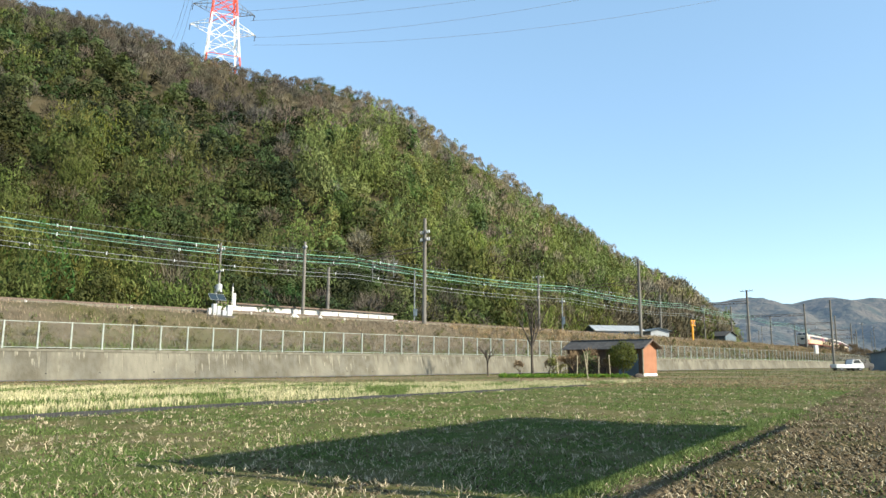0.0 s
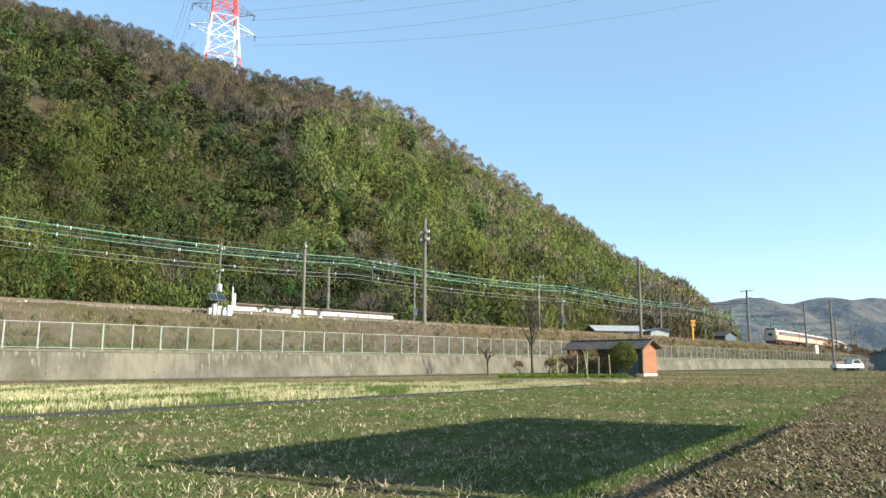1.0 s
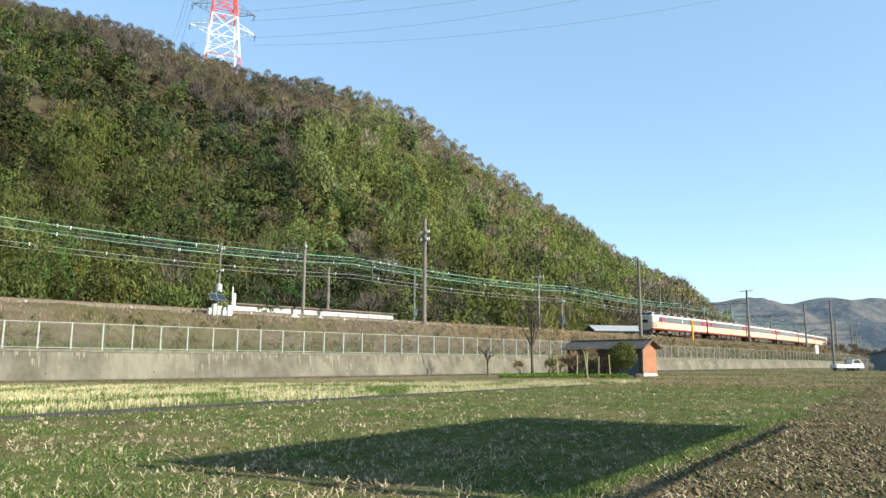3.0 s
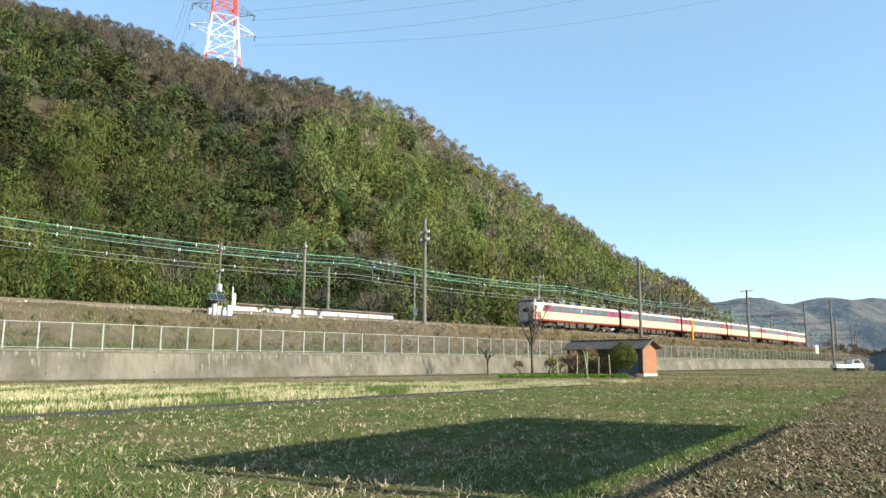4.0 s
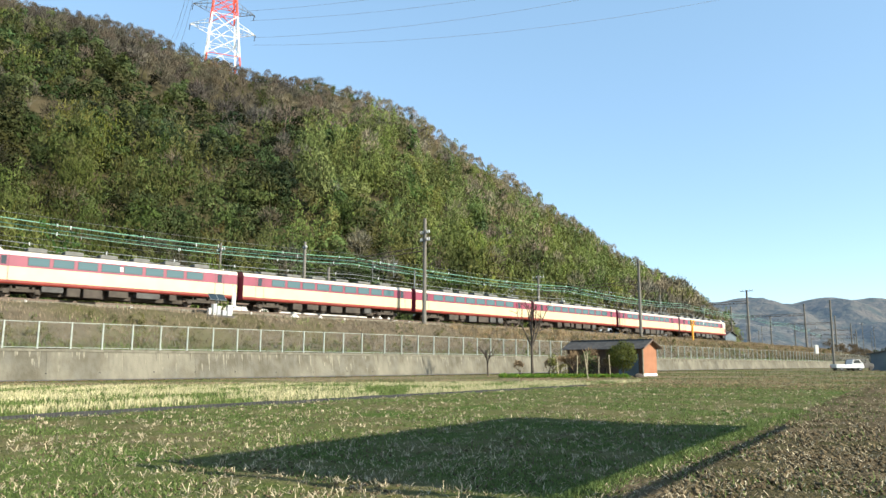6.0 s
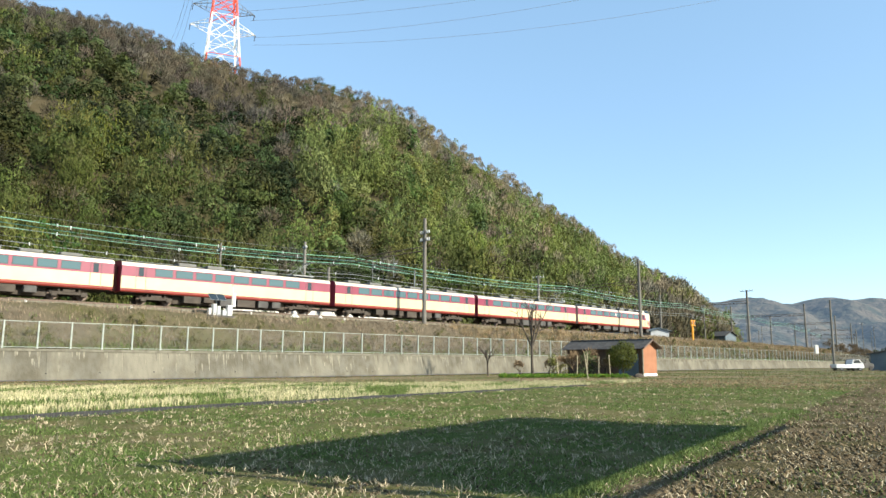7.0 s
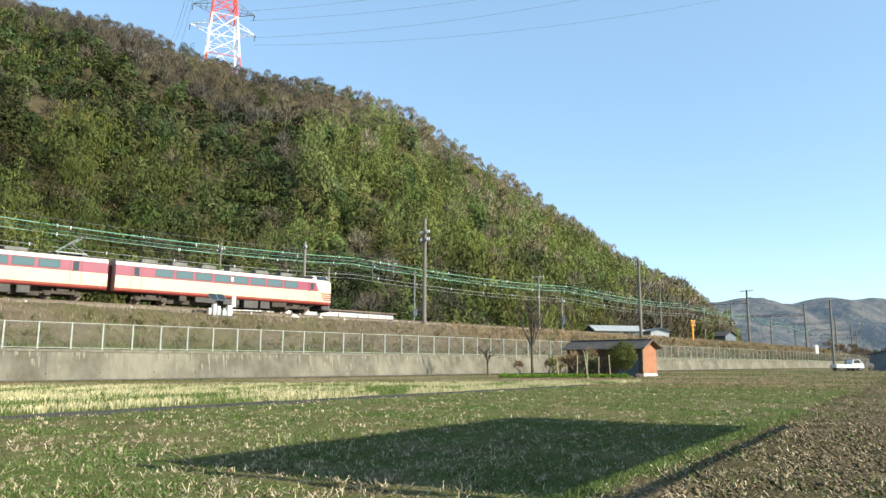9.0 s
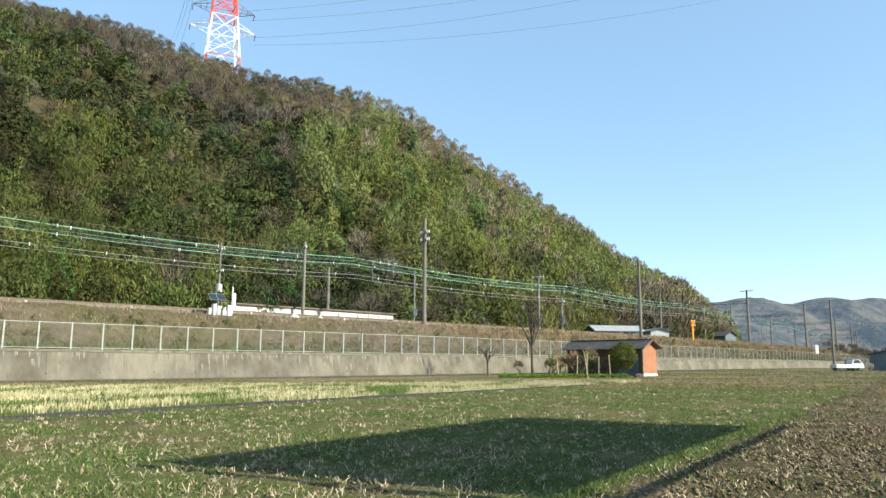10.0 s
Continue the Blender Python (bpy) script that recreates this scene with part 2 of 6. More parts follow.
def track(s, off=0.0):
    """Plan place at s metres along the line and off metres beyond the train's near side."""
    s = np.asarray(s, float)
    e = np.clip(s - S1, 0, None)
    h = np.interp(e, _u, _th)
    a = np.minimum(s, S1) + np.interp(e, _u, _a) - off * np.sin(h)
    b = np.interp(e, _u, _b) + off * np.cos(h) + D0
    return a * math.sin(PHI) - b * math.cos(PHI), a * math.cos(PHI) + b * math.sin(PHI)


def heading(s):
    """Angle (from x, radians) of the direction of travel, towards smaller s."""
    h = float(np.interp(max(0, s - S1), _u, _th))
    return math.atan2(-math.cos(PHI - h), -math.sin(PHI - h))


def rail_z(s):
    return 5.77 - 0.0012 * np.asarray(s, float)


def tpoint(s, off, dz):
    x, y = track(s, off)
    return Vector((float(x), float(y), float(rail_z(s)) + dz))


def sweep(name, profile, s0, s1, step, material, closed=False, smooth=False, wobble=0.0, label="", parent=None, fixed=False):
    """A strip with the profile [(off, z)] along the line; z counts from the rail, or from the ground if fixed."""
    ss = np.arange(s0, s1 + step * 0.5, step)
    n = len(profile)
    V = []
    for i, s in enumerate(ss):
        base = 0.0 if fixed else float(rail_z(s))
        for j, (o, z) in enumerate(profile):
            wb = wobble * noise.noise((s * 0.25, o * 0.5, 3.3)) if wobble else 0
            x, y = track(s, o)
            V.append((float(x), float(y), base + z + wb))
    F = []
    m = n if closed else n - 1
    for i in range(len(ss) - 1):
        for j in range(m):
            a, b2 = i * n + j, i * n + (j + 1) % n
            F.append((a, b2, b2 + n, a + n))
    if closed:
        F += [tuple(range(n))[::-1], tuple(range((len(ss) - 1) * n, len(ss) * n))]
    return mesh_ob(name, V, F, material, smooth=smooth, label=label, parent=parent)


def rise(x, y):
    """The land's gentle rise away from the camera."""
    t = np.clip((np.asarray(y, float) - 32) / 85, 0, 1)
    return 0.48 * t * t * (3 - 2 * t)


WALL = -12.52      # the retaining wall's top edge, metres before the train's near side
BATTER = 0.39
WALL_TOP = 1.83


# ---- ground ----
def build_ground():
    gx = np.concatenate([-np.geomspace(4000, 60, 22), np.linspace(-55, 120, 60), np.geomspace(130, 4500, 22)])
    gy = np.concatenate([-np.geomspace(1500, 20, 12), np.linspace(-15, 200, 70), np.geomspace(210, 4500, 22)])
    X, Y = np.meshgrid(gx, gy)
    Z = rise(X, Y) - 0.03
    V = np.stack([X, Y, Z], -1).reshape(-1, 3)
    ny, nx = X.shape
    idx = np.arange(nx * ny).reshape(ny, nx)
    F = np.stack([idx[:-1, :-1], idx[:-1, 1:], idx[1:, 1:], idx[1:, :-1]], -1).reshape(-1, 4)
    g = big_mesh("ground", V, F, M_EARTH, smooth=True)
    tagged(g, "flat farmland of brown earth with sparse green grass", "ground", kind="structure")


# Field lines: plots run 33 degrees right of the view.
FD = Vector((math.sin(radians(33)), math.cos(radians(33)), 0))
FN = Vector((math.cos(radians(33)), -math.sin(radians(33)), 0))
LEVEE_A, LEVEE_B = Vector((-8.2, 13.4, 0)), Vector((5.9, 34.0, 0))


def patch(name, corners, nu, nv, material, amp, freq, lift, label, category="field", amp2=0.0):
    """A field between four corners (plan), with uneven soil."""
    a, b, c, d = [np.array(p, float) for p in corners]
    u, v = np.meshgrid(np.linspace(0, 1, nu), np.linspace(0, 1, nv))
    P = (a[None, None] * ((1 - u) * (1 - v))[..., None] + b * (u * (1 - v))[..., None] + c * (u * v)[..., None] + d * ((1 - u) * v)[..., None])
    Z = np.array([noise.fractal((x * freq, y * freq, 0.7), 1.0, 2.1, 4) for x, y in P.reshape(-1, 2)]).reshape(P.shape[:2]) * amp
    if amp2:
        Z += amp2 * np.abs(RNG.normal(size=Z.shape))
    Z = Z + rise(P[..., 0], P[..., 1]) + lift
    V = np.concatenate([P, Z[..., None]], -1).reshape(-1, 3)
    idx = np.arange(nu * nv).reshape(nv, nu)
    F = np.stack([idx[:-1, :-1], idx[:-1, 1:], idx[1:, 1:], idx[1:, :-1]], -1).reshape(-1, 4)
    ob = big_mesh(name, V, F, material, smooth=False)
    tagged(ob, label, category, kind="structure")
    return ob


def blades(name, pts, hts, widths, material, lean=0.5, per=1, spread=0.0, tint=None, bend=0.0):
    """Upright slips (stalks, grass) at the given points: one thin triangle pair each."""
    n = len(pts) * per
    P = np.repeat(pts, per, axis=0) + np.concatenate([RNG.normal(size=(n, 2)) * spread, np.zeros((n, 1))], 1)
    H = np.repeat(hts, per) * RNG.uniform(0.6, 1.15, n)
    W = np.repeat(widths, per)
    ang = RNG.uniform(0, 2 * np.pi, n)
    ax = np.stack([np.cos(ang), np.sin(ang), np.zeros(n)], 1)
    tilt = RNG.normal(size=(n, 2)) * lean
    up = np.concatenate([tilt, np.ones((n, 1))], 1)
    up /= np.linalg.norm(up, axis=1)[:, None]
    a = P - ax * W[:, None] / 2
    b = P + ax * W[:, None] / 2
    c = P + up * H[:, None] + ax * W[:, None] * 0.3
    d = P + up * H[:, None] - ax * W[:, None] * 0.3
    V = np.stack([a, b, c, d], 1).reshape(-1, 3)
    F = np.arange(4 * n).reshape(n, 4)
    t = None if tint is None else np.repeat(tint, per, axis=0)
    return big_mesh(name, V, F, material, tint=t)


build_ground()
PL = np.array((0.78, 5.35))          # a point on the plough line
fd = np.array((FD.x, FD.y))
fn = np.array((FN.x, FN.y))
lev_a, lev_b = np.array(LEVEE_A[:2]), np.array(LEVEE_B[:2])
lev_d = (lev_b - lev_a) / np.linalg.norm(lev_b - lev_a)
NEAR_W = 11.8
patch("near_field", [PL - fd * 6 - fn * NEAR_W, PL - fd * 6, PL + fd * 36, PL + fd * 36 - fn * (NEAR_W - 0.6)], 160, 350, M_FIELD, 0.035, 1.3, 0.0,
      "fallow rice field with low green weeds and stubble", amp2=0.008)
patch("ploughed_field", [PL - fd * 6 + fn * 0.004, PL - fd * 6 + fn * 60, PL + fd * 62 + fn * 60, PL + fd * 62 + fn * 0.004], 270, 240, M_PLOUGH, 0.06, 1.7, 0.01,
      "ploughed brown field of rough clods with straw scraps", amp2=0.02)
# the far edge of the stubble paddy
PF1, PF2 = np.array([-17.58, 29.26]), np.array([-2.35, 36.82])
pfd = (PF2 - PF1) / np.linalg.norm(PF2 - PF1)
patch("stubble_field", [lev_a - lev_d * 8, lev_b + lev_d * 1, PF2 + pfd * 8, PF1 - pfd * 14], 120, 60, M_STRAWF, 0.03, 0.8, 0.03,
      "harvested paddy of pale yellow stubble rows with green regrowth")


# ---- embankment, wall, fence ----
def build_line():
    prof = [(WALL + 0.30, WALL_TOP - 5.77 + 0.02), (WALL + 1.6, -3.9), (WALL + 4.0, -3.0), (-5.6, -1.35), (-4.4, -0.85), (-3.6, -0.70), (-2.2, -0.68), (9.5, -0.72), (14, -2.5), (22, -4.5)]
    ob = sweep("embankment", prof, -90, 470, 3.0, M_BANK, wobble=0.25)
    tagged(ob, "railway embankment of dry brown grass", "embankment", kind="structure")
    bal = [(-0.6, -0.70), (0.1, -0.22), (2.85, -0.22), (3.3, -0.45), (3.9, -0.22), (6.6, -0.22), (7.3, -0.70)]
    ob = sweep("ballast_bed", bal, -90, 470, 3.0, M_BALLAST)
    tagged(ob, "bed of brown crushed-stone ballast under two tracks", "ballast", kind="structure")
    for c in (1.475, 5.25):
        for g in (-0.53, 0.53):
            o = c + g
            r = sweep("rail", [(o - 0.033, -0.22), (o + 0.033, -0.22), (o + 0.033, 0.0), (o - 0.033, 0.0)], -90, 470, 5.0, M_RAIL, closed=True)
            tagged(r, "rusty steel running rail on the ballast", "rail", "running rails")
    road = [(WALL - BATTER - 3.1, 0.012), (WALL - BATTER + 0.05, 0.012)]
    V, F = [], []
    ss = np.arange(-60, 300, 4.0)
    for s in ss:
        for o, z in road:
            x, y = track(s, o)
            V.append((float(x), float(y), float(rise(x, y)) + z))
    for i in range(len(ss) - 1):
        F.append((2 * i, 2 * i + 1, 2 * i + 3, 2 * i + 2))
    tagged(mesh_ob("road", V, F, M_ROAD), "narrow grey asphalt lane along the wall", "road", kind="structure")


def build_wall():
    """Panels of cast concrete between joints, a coping along the top."""
    w = empty("retaining_wall", Matrix(), "weathered concrete retaining wall with pale lime streaks", "wall", kind="structure")
    step = 9.0
    for s in np.arange(-60, 290, step):
        V = []
        n = 5
        for i in range(n):
            si = s + 0.006 + (step - 0.012) * i / (n - 1)
            for o, z in ((WALL - BATTER, 0), (WALL, 1), (WALL + 0.35, 1), (WALL + 0.35, 0)):
                x, y = track(si, o)
                zz = WALL_TOP - 0.16 if z else float(rise(x, y)) - 0.1
                V.append((float(x), float(y), zz))
        F = []
        for i in range(n - 1):
            for j in range(4):
                a, b2 = i * 4 + j, i * 4 + (j + 1) % 4
                F.append((a, b2, b2 + 4, a + 4))
        F += [(3, 2, 1, 0), tuple(range(4 * n - 4, 4 * n))]
        mesh_ob("panel", V, F, M_CONC, w)
    # weep holes low in the wall
    first = None
    for s in np.arange(-24, 120, 3.0):
        z = 0.42
        o = WALL - BATTER * (1 - z / (WALL_TOP - 0.16)) + 0.02
        x, y = track(s + random.uniform(-0.3, 0.3), o)
        m = Matrix.Translation((float(x), float(y), z + random.uniform(-0.04, 0.04))) @ Matrix.Rotation(heading(s), 4, "Z")
        if first is None:
            bm = bmesh.new()
            rod(bm, (0, -0.03, 0), (0, 0.03, 0), 0.04, seg=10)
            first = part("weep_hole", bm, M_DARK, w, "dark drain hole")
            first.matrix_basis = m
        else:
            share(first, m)
    sweep("coping", [(WALL - 0.045, WALL_TOP - 0.16), (WALL + 0.38, WALL_TOP - 0.16), (WALL + 0.38, WALL_TOP), (WALL - 0.045, WALL_TOP)], -60, 290, 3.0, M_CONC2,
          closed=True, parent=w, fixed=True)


def build_fence():
    f = empty("fence", Matrix(), "pale green steel-post fence with wire netting on the wall", "fence")
    z0, H = WALL_TOP, 1.58
    bm = bmesh.new()
    box(bm, 0, 0, H / 2, 0.08, 0.08, H)
    box(bm, 0, 0, H + 0.01, 0.085, 0.085, 0.02)
    first = None
    s = 9.695 - 1.795 * 26
    k = 0
    rows = []
    while s < 285:
        x, y = track(s, WALL + 0.05)
        m = Matrix.Translation((float(x), float(y), z0)) @ Matrix.Rotation(heading(s), 4, "Z")
        if first is None:
            first = part("post", bm, M_FENCE, f)
            first.matrix_basis = m
        else:
            share(first, m)
        rows.append(s)
        s += 1.795 + (0.5 if k == 40 else 0)
        k += 1
    for zz, hh in ((z0 + 0.06, 0.035), (z0 + H - 0.03, 0.035)):
        sweep("top_rail" if zz > z0 + 1 else "bottom_rail", [(WALL + 0.09, zz), (WALL + 0.15, zz), (WALL + 0.15, zz + hh), (WALL + 0.09, zz + hh)], rows[0], rows[-1], 3.0,
              M_FENCE, closed=True, parent=f, fixed=True)
    # netting: crossing thin wires
    V, F = [], []
    for s in np.arange(rows[0], 110, 0.15):
        for sg in (1, -1):
            x, y = track(s, WALL + 0.07)
            x2, y2 = track(s + sg * 1.4, WALL + 0.07)
            x3, y3 = track(s + 0.006, WALL + 0.07)
            x4, y4 = track(s + sg * 1.4 + 0.006, WALL + 0.07)
            b2 = len(V)
            V += [(float(x), float(y), z0 + 0.1), (float(x3), float(y3), z0 + 0.1), (float(x4), float(y4), z0 + H - 0.03), (float(x2), float(y2), z0 + H - 0.03)]
            F.append((b2, b2 + 1, b2 + 2, b2 + 3))
    net = mesh_ob("netting", V, F, M_NET, f)
    tagged(net, "fine wire netting", kind="stuff")


build_line()
build_wall()
build_fence()


# ---- wooded hill ----
RIDGE = [(-330, 330, 150), (-240, 275, 145), (-161, 245, 126), (-116, 235, 113), (-83, 230, 99), (-63, 228, 91), (-42, 228, 88), (-23, 228, 82.5),
         (-10, 230, 78), (3, 232, 68.5), (22, 238, 58.5), (42, 245, 47), (62, 255, 35), (80, 262, 28), (95, 270, 21), (106, 282, 14), (122, 300, 5)]
FOOT_S = [-110, -75, -8, 12, 28, 38, 47, 56, 62, 67, 77, 88, 104, 124, 142, 156, 190]
U_N = len(RIDGE) - 1


def hill_at(u, v):
    """A point of the hill: u along it (0 to 1), v from its foot (0) over the ridge (1) to its back (1.6)."""
    u = np.asarray(u, float) * U_N
    k = np.arange(U_N + 1)
    R = [np.interp(u, k, [r[i] + (2.6 if i == 2 else 0) for r in RIDGE]) for i in range(3)]
    s = np.interp(u, k, FOOT_S)
    fx, fy = track(s, 19.0)
    fz = 2.5
    w = np.clip(v, 0, 1)
    prof = w ** 0.88
    prof = np.where(v > 1, 1 - (v - 1) * 0.9, prof)
    x = fx + (R[0] - fx) * v
    y = fy + (R[1] - fy) * v
    z = fz + (R[2] - fz) * prof
    return x, y, z


def bumps(x, y):
    return np.array([noise.fractal((a * 0.03, b * 0.03, 1.7), 1.0, 2.0, 3) for a, b in zip(x, y)])


def build_hill():
    nu, nv = 140, 60
    U, Vv = np.meshgrid(np.linspace(0, 1, nu), np.linspace(-0.06, 1.6, nv))
    x, y, z = hill_at(U.ravel(), Vv.ravel())
    w = np.clip(Vv.ravel() * 3, 0, 1) * np.clip(1.15 - Vv.ravel(), 0, 1)
    z = z + bumps(x, y) * 4.0 * w
    idx = np.arange(nu * nv).reshape(nv, nu)
    F = np.stack([idx[:-1, :-1], idx[:-1, 1:], idx[1:, 1:], idx[1:, :-1]], -1).reshape(-1, 4)
    ob = big_mesh("hill", np.stack([x, y, z], 1), F, M_HILL, smooth=True)
    tagged(ob, "steep hill with dark woodland floor", "hill", kind="structure")


def leaf_quads(P, size, N, flat=0.0, long=1.0, droop=0.0):
    """Small leaf sprays at points P, facing about N."""
    n = len(P)
    a = RNG.normal(size=(n, 3))
    a -= (a * N).sum(1)[:, None] * N * (1 - flat)
    a[:, 2] -= droop
    a /= np.linalg.norm(a, axis=1)[:, None] + 1e-9
    b = np.cross(N, a)
    b /= np.linalg.norm(b, axis=1)[:, None] + 1e-9
    s = size * RNG.uniform(0.6, 1.3, n)
    a, b = a * (s * long)[:, None] / 2, b * s[:, None] / 2
    return np.stack([P - a - b * 0.55, P + a * 0.2 + b * 0.9, P + a], 1)


def crown_broad(n=170, size=0.75):
    """Rounded uneven crown of many small leafy masses; unit height about 6 m."""
    Q = []
    k = int(RNG.integers(8, 12))
    for i in range(k):
        ang, rr = RNG.uniform(0, 6.28), 1.7 * RNG.uniform() ** 0.5
        h = RNG.uniform(0.6, 1.0) * 5.2 * (1 - 0.10 * rr * rr) if i > 2 else RNG.uniform(0.8, 2.6)
        c = np.array([math.cos(ang) * rr, math.sin(ang) * rr, h])
        r = RNG.uniform(0.75, 1.25)
        d = RNG.normal(size=(n // k, 3))
        d /= np.linalg.norm(d, axis=1)[:, None]
        d[:, 2] = np.where(d[:, 2] < -0.3, -d[:, 2], d[:, 2])
        P = c + d * r * RNG.uniform(0.84, 1.06, (n // k, 1)) * np.array([1, 1, 0.9])
        N = d + RNG.normal(size=d.shape) * 0.2
        N /= np.linalg.norm(N, axis=1)[:, None]
        Q.append(leaf_quads(P, size, N))
    return np.concatenate(Q)


def crown_bamboo(n=170, size=0.55):
    """Plumes of bamboo: slender, nodding at the tip, clad in drooping sprays."""
    Q = []
    m = 6
    for i in range(m):
        bx, by = RNG.normal(size=2) * 1.35
        ang, H = RNG.uniform(0, 6.28), RNG.uniform(5.5, 9.5)
        t = RNG.uniform(0.22, 1.0, n // m)
        rad = 0.95 * np.sin(np.clip(t, 0, 1) * 2.5 + 0.35) + 0.12
        d = RNG.normal(size=(n // m, 3))
        d[:, 2] *= 0.35
        d /= np.linalg.norm(d, axis=1)[:, None]
        bend = 1.9 * np.clip(t - 0.5, 0, 1) ** 1.6
        P = np.stack([bx + np.cos(ang) * bend * 2, by + np.sin(ang) * bend * 2, t * H - bend * 1.3], 1) + d * (rad * RNG.uniform(0.8, 1.06, n // m))[:, None]
        N = d * 0.8 + np.array([0, 0, 0.35]) + RNG.normal(size=d.shape) * 0.2
        N /= np.linalg.norm(N, axis=1)[:, None]
        Q.append(leaf_quads(P, size * 0.85, N, long=2.1, droop=1.3))
    return np.concatenate(Q)


def crown_bare(n=190, thick=1.0):
    """A leafless tree: trunk, limbs and a rounded haze of fine twigs."""
    Q = []
    def slips(A, B, w):
        d = B - A
        sd = np.cross(d, RNG.normal(size=d.shape))
        sd /= np.linalg.norm(sd, axis=1)[:, None] + 1e-9
        sd = sd * np.asarray(w)[:, None]
        Q.append(np.stack([A - sd, A + sd, B], 1))
    c = np.array([RNG.normal() * 0.3, RNG.normal() * 0.3, 3.9])
    R = np.array([RNG.uniform(1.9, 2.4), RNG.uniform(1.9, 2.4), RNG.uniform(2.2, 2.7)])
    root = np.zeros((1, 3))
    slips(np.repeat(root, 2, 0), np.repeat(c[None] * 0.9, 2, 0), np.full(2, 0.13))
    m = 12
    d = RNG.normal(size=(m, 3))
    d[:, 2] = np.abs(d[:, 2]) + 0.15
    d /= np.linalg.norm(d, axis=1)[:, None]
    tips = c + d * R * RNG.uniform(0.6, 0.9, (m, 1))
    slips(np.repeat(c[None], m, 0) * RNG.uniform(0.35, 0.95, (m, 1)), tips, np.full(m, 0.05))
    k = n - m
    d = RNG.normal(size=(k, 3))
    d[:, 2] = np.where(d[:, 2] < -0.35, -d[:, 2], d[:, 2])
    d /= np.linalg.norm(d, axis=1)[:, None]
    lump = np.array([0.86 + 0.22 * noise.noise((p[0] * 2.2 + c[0] * 9, p[1] * 2.2, p[2] * 2.2)) for p in d])[:, None]
    A = c + d * R * lump * RNG.uniform(0.45, 0.85, (k, 1))
    out = d * 0.75 + np.array([0, 0, 0.55]) + RNG.normal(size=d.shape) * 0.3
    B = A + out * RNG.uniform(0.35, 0.75, (k, 1))
    slips(A, B, RNG.uniform(0.028, 0.052, k) * thick)
    return np.concatenate(Q)


def scatter(name, protos, places, sizes, tints, material, label, category):
    """Trees of one kind as one mesh."""
    out, tc = [], []
    for (x, y, z), s, t in zip(places, sizes, tints):
        dist = math.hypot(x, y)
        pool = protos[0] if dist < 105 and len(protos) > 2 else protos[-2] if dist < 150 else protos[-1]
        q = pool[RNG.integers(len(pool))]
        a = RNG.uniform(0, 6.28)
        c, sn = math.cos(a), math.sin(a)
        R = np.array([[c, -sn, 0], [sn, c, 0], [0, 0, 1]])
        out.append((q @ R.T) * np.array([s, s, s * RNG.uniform(0.9, 1.2)]) + np.array([x, y, z]))
        mass = 1 + RNG.normal(size=12) * 0.17        # each leafy mass has its own shade of green
        tc.append(np.array(t)[None] * np.clip(mass, 0.6, 1.5)[np.minimum(np.arange(len(q)) * 9 // len(q), 11)][:, None])
    A = np.concatenate(out)
    V = A.reshape(-1, 3)
    F = np.arange(len(V)).reshape(-1, 3)
    ob = big_mesh(name, V, F, material, tint=np.concatenate(tc))
    tagged(ob, label, category, kind="stuff")
    return ob


